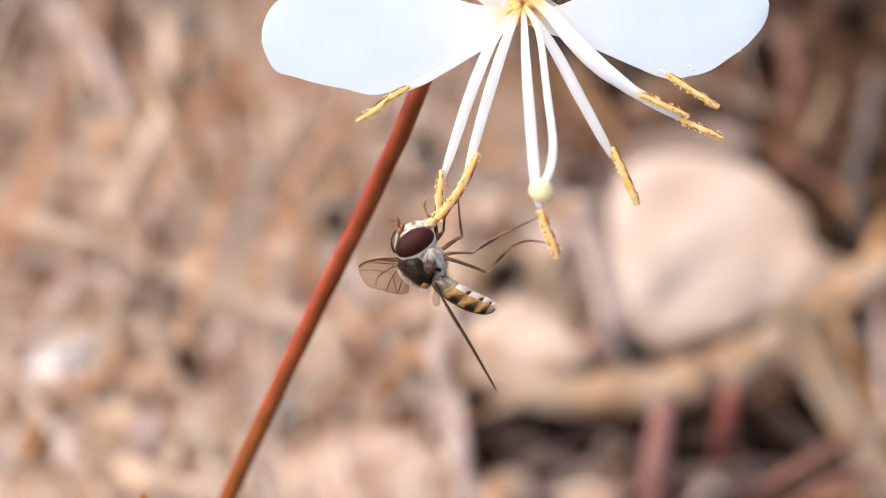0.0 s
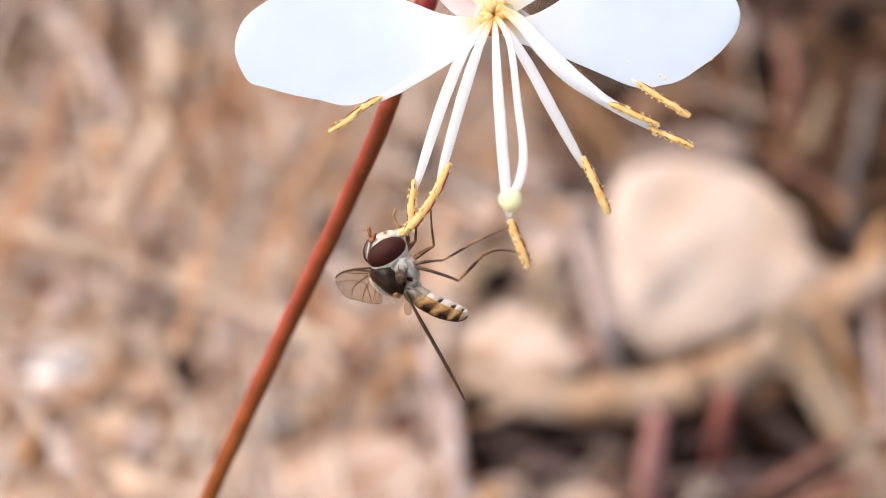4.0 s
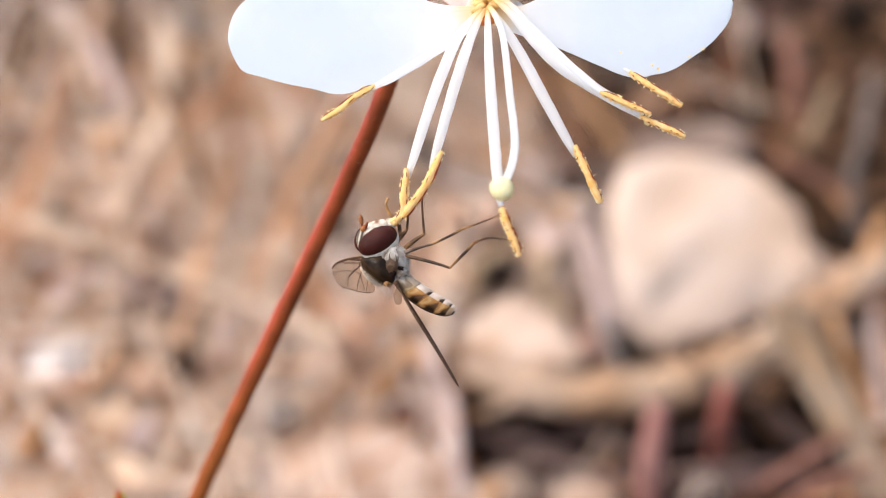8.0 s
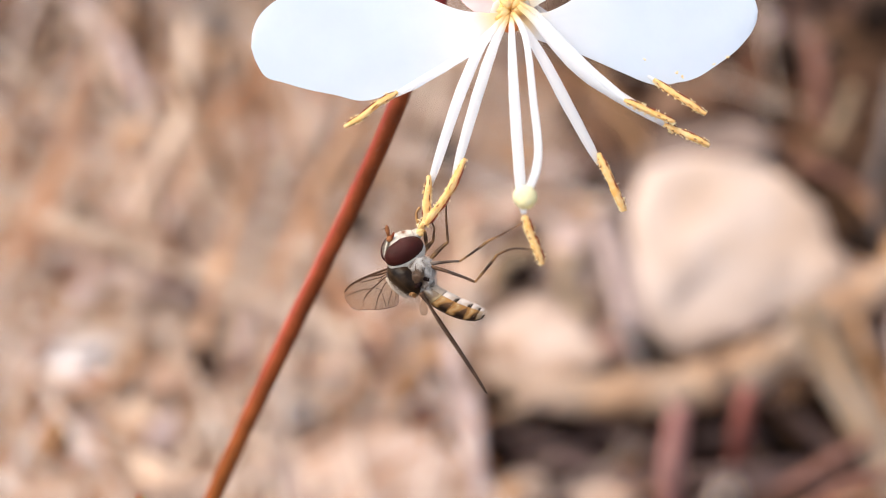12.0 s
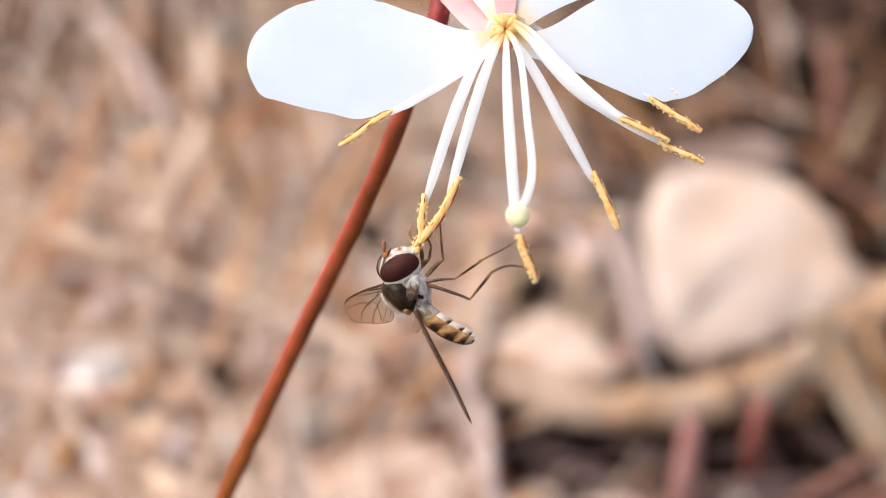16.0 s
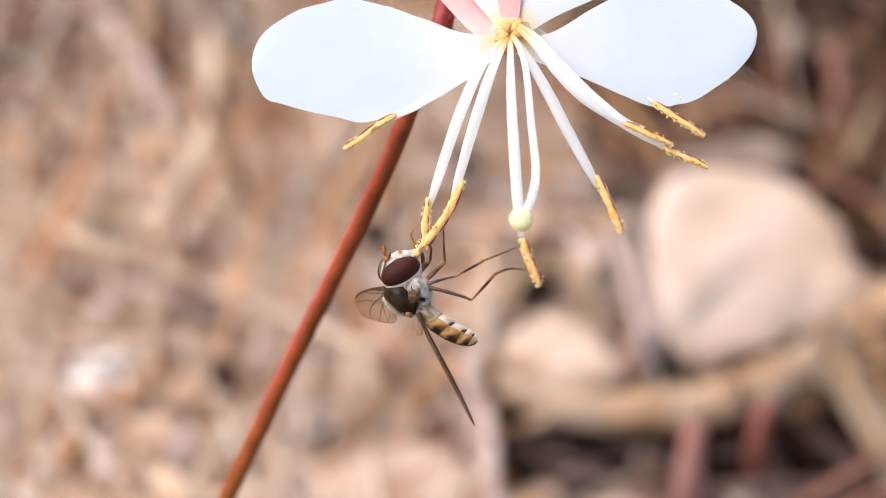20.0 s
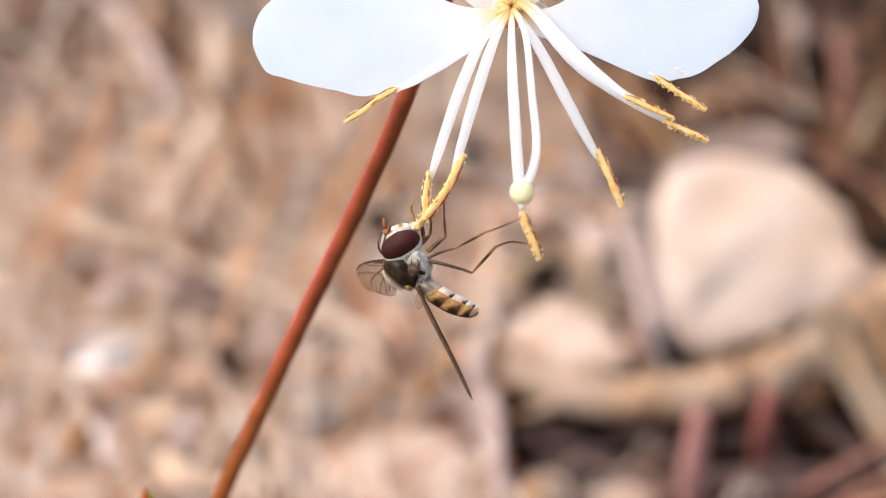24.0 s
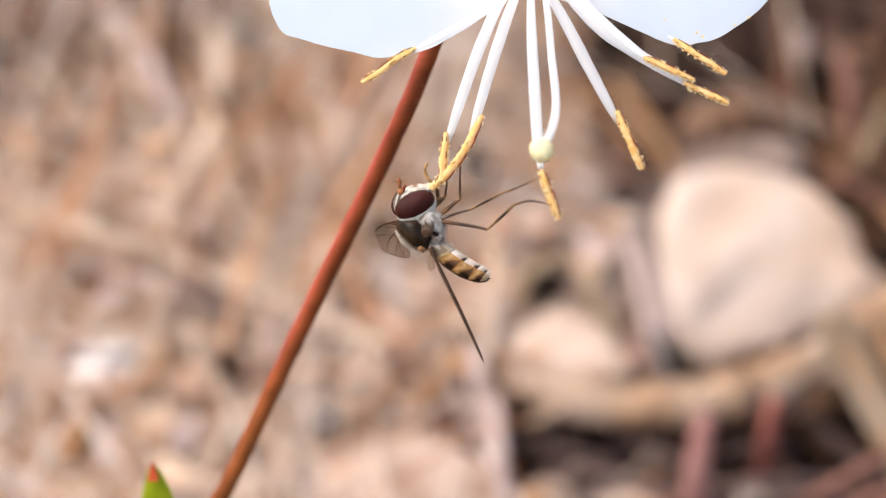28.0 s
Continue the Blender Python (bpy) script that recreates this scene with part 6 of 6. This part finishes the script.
    fore = leg(fly, [(-0.42, 0.5, 0.95), tuple(KNEE), (-1.12, 0.2, 2.55), (-1.25, 0, 3.2), (-1.02, 0, 3.65)], ([0.12, 0.14, 0.12], [0.10, 0.11, 0.10], [0.10, 0.11, 0.08, 0.06]), ((rust, straw), (straw, gilt), (straw, gilt)), "raised brown front leg dusted with pollen")[1:]
    far = wing_shape("wing", fly, "clear brownish wing held out sideways", FAR_LENGTH)
    near = wing_shape("wing", fly, "clear brownish wing seen edge-on", NEAR_LENGTH)
    return fly, abdomen, fore, far, near, (mid, hind, reach)


FLY, ABDOMEN, FORELEG, WING_FAR, WING_NEAR, HOLDING = build_fly()

# the fly's shift and turn (seconds, mm across, mm up, degrees), and where its wing tips and abdomen tip stand on it
FLY_SHIFT = [
    (0, 0, 0, 0), (0.5, 0.02, 0.01, 0), (1, -0.03, 0.03, -0.1), (1.5, -0.03, 0.04, -0.2), (2, -0.06, 0, -0.1), (2.5, -0.11, 0.02, -0.8),
    (3, -0.1, -0.03, -0.9), (3.5, -0.07, 0.01, 0.1), (5.5, -0.09, 0.02, -2.2), (6, -0.13, -0.04, -1.9), (6.5, -0.13, -0.04, -1.5), (7, -0.08, -0.1, -0.7),
    (7.5, -0.13, -0.1, -0.2), (8, -0.13, -0.02, -1.2), (8.5, -0.11, -0.08, -2), (9, -0.13, -0.06, -2.2), (9.5, -0.15, -0.11, -1.3), (10, -0.11, -0.14, 0.1),
    (10.5, -0.01, -0.17, -1.3), (11, -0.09, -0.2, -0.3), (11.5, 0.11, -0.27, -0.7), (13.5, 0.15, -0.12, -3.7), (14, 0.12, -0.06, -3.8), (14.5, 0.26, -0.22, -4.9),
    (15, 0.25, -0.19, -5.4), (15.5, 0.08, -0.15, -3.8), (16, 0.15, -0.17, -4), (16.5, 0.19, -0.21, -4.6), (17, 0.19, -0.17, -3.9), (17.5, 0.1, -0.18, -2.9),
    (18, 0.12, -0.17, -3.7), (18.5, 0.06, -0.19, -3.6), (19, 0.04, -0.16, -3.2), (19.5, -0.05, -0.17, -3.2), (20, -0.03, -0.16, -2.2), (20.5, 0.01, -0.16, -2.8),
    (21, -0.07, -0.16, -2.9), (21.5, 0.01, -0.19, -2.4), (23.5, -0.12, -0.13, -3), (24, -0.07, -0.12, -2.5), (24.5, -0.05, -0.18, -1.9), (25, -0.06, -0.16, -1.9),
    (25.5, -0.05, -0.15, -1.8), (26, -0.12, -0.16, -2.9), (26.5, -0.12, -0.15, -2.3), (27, -0.11, -0.14, -3), (27.5, -0.16, -0.11, -1.9), (28, -0.25, -0.02, -4.1),
]
FAR_TIP = [
    (0, -5.76, -1.25), (0.5, -5.79, -1.18), (1, -5.71, -1.2), (1.5, -5.71, -1.44), (2, -5.78, -1.44), (2.5, -5.64, -1.45),
    (3, -5.66, -1.52), (3.5, -5.6, -1.34), (5.5, -5.47, -1.63), (6, -5.36, -1.65), (6.5, -5.36, -1.55), (7, -5.43, -1.51),
    (7.5, -5.37, -1.37), (8, -5.3, -1.51), (8.5, -5.44, -1.82), (9, -5.48, -1.82), (9.5, -5.23, -1.19), (10, -5.35, -1.11),
    (10.5, -5.65, -1.65), (11, -5.56, -1.36), (11.5, -6.02, -2.15), (13.5, -5.99, -2.73), (14, -5.87, -2.46), (14.5, -6.16, -2.92),
    (15, -6.17, -3.04), (15.5, -5.94, -2.31), (16, -5.83, -2.31), (16.5, -6.01, -2.57), (17, -6.08, -2.58), (17.5, -5.72, -2.09),
    (18, -5.76, -2.24), (18.5, -5.71, -2.18), (19, -5.57, -2), (19.5, -5.33, -1.69), (20, -5.35, -1.64), (20.5, -5.54, -1.87),
    (21, -5.36, -1.79), (21.5, -5.47, -1.72), (23.5, -5.33, -1.5), (24, -5.26, -1.46), (24.5, -5.27, -1.36), (25, -5.21, -1.31),
    (25.5, -5.21, -1.19), (26, -5.07, -1.23), (26.5, -4.99, -1.13), (27, -5.08, -1.32), (27.5, -5.07, -1.29), (28, -4.89, -1.38),
]
NEAR_TIP = [
    (0, 3.7, -9.89), (0.5, 3.67, -9.91), (1, 3.67, -9.97), (1.5, 3.54, -10.1), (2, 3.49, -9.94), (2.5, 3.63, -10.13),
    (3, 3.78, -10.11), (3.5, 3.48, -10.11), (5.5, 3.85, -9.64), (6, 3.91, -9.71), (6.5, 3.81, -9.69), (7, 3.77, -9.7),
    (7.5, 3.62, -9.7), (8, 3.83, -9.66), (8.5, 4.04, -9.5), (9, 3.96, -9.63), (9.5, 3.74, -9.84), (10, 3.37, -9.89),
    (10.5, 3.9, -9.5), (11, 3.64, -9.7), (11.5, 4.09, -9.32), (13.5, 3.91, -9.97), (14, 3.82, -10.17), (14.5, 4.06, -9.38),
    (15, 4.25, -9.36), (15.5, 3.85, -10.23), (16, 3.98, -10.21), (16.5, 4.08, -9.52), (17, 4.02, -9.75), (17.5, 3.73, -10.28),
    (18, 3.83, -9.97), (18.5, 4.05, -9.83), (19, 4.03, -9.91), (19.5, 3.93, -10.04), (20, 3.79, -10.2), (20.5, 3.92, -10.06),
    (21, 3.74, -10.1), (21.5, 3.86, -10.31), (23.5, 3.84, -10.25), (24, 3.69, -10.2), (24.5, 3.65, -10.31), (25, 3.59, -10.28),
    (25.5, 3.65, -10.2), (26, 3.62, -10.18), (26.5, 3.51, -10.27), (27, 3.69, -10.17), (27.5, 3.45, -10.17), (28, 3.72, -10.03),
]
ABDOMEN_TIP = [
    (0, 3.41, -4.02), (0.5, 3.57, -3.54), (1, 3.8, -3.41), (1.5, 3.86, -3.29), (2, 3.38, -4.16), (2.5, 3.57, -3.95),
    (3, 3.82, -3.48), (3.5, 3.52, -3.98), (5.5, 3.9, -3.48), (6, 3.76, -3.92), (6.5, 3.64, -4.14), (7, 3.54, -4.21),
    (7.5, 3.69, -3.97), (8, 3.55, -4.37), (8.5, 3.86, -3.91), (9, 3.69, -4.12), (9.5, 3.62, -4.19), (10, 3.63, -4),
    (10.5, 3.65, -3.96), (11, 3.69, -3.92), (11.5, 3.71, -3.74), (13.5, 3.77, -4.06), (14, 3.6, -4.44), (14.5, 3.81, -3.79),
    (15, 4.03, -3.35), (15.5, 3.73, -3.94), (16, 3.68, -4.17), (16.5, 4, -3.36), (17, 3.77, -3.78), (17.5, 3.54, -4.42),
    (18, 3.85, -3.93), (18.5, 3.89, -3.87), (19, 3.79, -4.14), (19.5, 3.93, -3.93), (20, 3.72, -4.21), (20.5, 3.6, -4.41),
    (21, 3.78, -4.29), (21.5, 3.71, -4.33), (23.5, 3.5, -4.45), (24, 3.75, -3.97), (24.5, 3.77, -3.84), (25, 3.65, -4.05),
    (25.5, 3.59, -4.17), (26, 3.91, -3.59), (26.5, 3.69, -4.01), (27, 3.74, -4.03), (27.5, 3.57, -4.35), (28, 3.79, -4.15),
]
# the stem's sway behind the flower (seconds, mm across, degrees of lean)
STEM_SWAY = [
    (0, 0.25, -0.16), (0.5, 0.14, -0.13), (1, 0.22, -0.1), (1.5, 0.2, -0.01), (2, 0.16, -0.03), (2.5, 0.21, 0), (3, 0.23, 0.01),
    (3.5, 0.16, 0.01), (5.5, 0.23, 0.13), (6, 0.26, 0.16), (6.5, 0.15, 0.14), (7, 0.13, 0.12), (7.5, 0.23, 0.17), (8, 0.28, 0.19),
    (8.5, 0.25, 0.11), (9, 0.15, 0.02), (9.5, 0.2, 0.01), (10, 0.23, -0.07), (10.5, -0.12, -0.07), (11, -0.1, -0.04), (11.5, -0.25, 0.08),
    (13.5, 0.02, 0.6), (14, 0.27, 0.59), (14.5, -0.07, 0.54), (15, 0.02, 0.47), (15.5, 0.31, 0.47), (16, 0.21, 0.51), (16.5, 0.02, 0.47),
    (17, 0.11, 0.56), (17.5, 0.39, 0.62), (18, 0.12, 0.62), (18.5, 0.27, 0.62), (19, 0.32, 0.62), (19.5, 0.41, 0.62), (20, 0.27, 0.62),
    (20.5, 0.35, 0.62), (21, 0.28, 0.62), (21.5, 0.02, 0.62), (23.5, -0.13, 0.35), (24, -0.02, 0.24), (24.5, -0.01, 0.15), (25, 0.13, 0.05),
    (25.5, 0.09, -0.02), (26, 0.22, -0.04), (26.5, 0.22, -0.01), (27, 0.16, 0.06), (27.5, 0.11, 0.03), (28, 0.1, 0.01),
]
FEET = [Vector((6.44, -5.0, 2.19)), Vector((7.34, -5.2, 0.41)), Vector((1.59, -0.8, 4.74))]
FORELEG_TURN = [(0, -5.0), (1, -11.0), (2, -8.6), (3.5, -13.1), (5.5, -11.0), (6, -12.5), (6.5, -11.6), (7, 1.0), (7.5, 3.4), (8, -11.6), (9, -13.1), (9.5, 8.5), (10, 10.0), (10.5, -0.2), (11, 1.6), (11.5, 4.0), (13.5, -13.1), (18.5, -13.1), (19, -6.5), (19.5, -11.0), (20, -8.0), (20.5, -6.5), (21, -13.4), (21.5, -11.0), (23.5, -11.0), (24, -8.6), (24.5, -11.6), (25, 7.6), (25.5, -6.5), (26, 9.4), (26.5, 7.0), (27, -8.0), (27.5, -11.0), (28, -14.0)]
PIVOT = Vector((-1.8, 0, 0.2))


def wing_pose(root, tip, length, width_way):
    """A wing from its root to a tip of which two coordinates are known; the rest of its length goes back."""
    d = Vector((tip[0] - root.x, 0, tip[1] - root.z))
    d.y = math.sqrt(max(0.0, length ** 2 - d.length ** 2))
    e1 = d.normalized()
    w = Vector(width_way)
    e2 = (w - e1 * w.dot(e1)).normalized()
    m = Matrix((e1, e2, e1.cross(e2))).transposed().to_4x4()
    return Matrix.Translation((root - THORAX) * 0.001) @ m


def motions():
    rows = []
    for t, dx, dz, turn in FLY_SHIFT:
        m = Matrix.Translation(PIVOT + Vector((dx, 0, dz))) @ pose(0, 0, 0, 0, -turn, 0) @ Matrix.Translation(THORAX - PIVOT)
        m.translation *= 0.001
        rows.append((t, FLOWER @ m))
    walk(FLY, rows)
    # the stem leans about a point half-way down its visible length
    at = STEM_PART.parent.matrix_world.inverted() @ MM @ Vector((-9.5, 19, -2.5))
    axis = FLOWER.to_3x3() @ Vector((0, 1, 0))
    walk(STEM_PART, [(t, Matrix.Translation(at + Vector((x * 0.001, 0, 0))) @ Matrix.Rotation(radians(lean), 4, axis) @ Matrix.Translation(-at)) for t, x, lean in STEM_SWAY])
    walk(WING_FAR, [(t, wing_pose(ROOT_FAR, (ROOT_FAR.x + (x - ROOT_FAR.x) * 1.2, ROOT_FAR.z + (z - ROOT_FAR.z) * 1.2 + 0.25), FAR_LENGTH, (-0.42, 0.1, 0.9))) for t, x, z in FAR_TIP])
    walk(WING_NEAR, [(t, wing_pose(ROOT_NEAR, (x, z), NEAR_LENGTH, (0.03, 0.999, 0.01))) for t, x, z in NEAR_TIP])
    at = (WAIST - THORAX) * 0.001
    first = math.atan2(ABDOMEN_TIP[0][2] - WAIST.z, ABDOMEN_TIP[0][1] - WAIST.x)
    walk(ABDOMEN, [(t, pose(*at, 0, -math.degrees(math.atan2(z - WAIST.z, x - WAIST.x) - first), 0)) for t, x, z in ABDOMEN_TIP])
    # the holding legs keep their feet on the anthers while the body shifts and turns: hip and knee bend for it
    for (thigh, shin, tarsus), foot in zip(HOLDING, FEET):
        hip = THORAX + thigh.location * 1000
        bend = hip + shin.location * 1000
        a1, a2 = math.atan2(bend.z - hip.z, bend.x - hip.x), math.atan2(foot.z - bend.z, foot.x - bend.x)
        l1, l2 = math.hypot(bend.x - hip.x, bend.z - hip.z), math.hypot(foot.x - bend.x, foot.z - bend.z)
        up = 1 if math.sin(a2 - a1) > 0 else -1
        upper, lower = [], []
        for t, dx, dz, turn in FLY_SHIFT:
            spin = pose(0, 0, 0, 0, -turn, 0).to_3x3()
            want = spin.inverted() @ (foot - PIVOT - Vector((dx, 0, dz))) + PIVOT - hip
            d = min(math.hypot(want.x, want.z), (l1 + l2) * 0.999)
            b1 = math.atan2(want.z, want.x) - up * math.acos((l1 * l1 + d * d - l2 * l2) / (2 * l1 * d))
            b2 = b1 + up * (math.pi - math.acos((l1 * l1 + l2 * l2 - d * d) / (2 * l1 * l2)))
            upper.append((t, pose(*((hip - THORAX) * 0.001), 0, -math.degrees(b1 - a1), 0)))
            lower.append((t, pose(*((bend - hip) * 0.001), 0, -math.degrees((b2 - b1) - (a2 - a1)), 0)))
        walk(thigh, upper)
        walk(shin, lower)
        walk(tarsus, lower)
    knee = FORELEG[0].location.copy()
    for ob in FORELEG:
        walk(ob, [(t, pose(*knee, 0, a, 0)) for t, a in FORELEG_TURN])


motions()
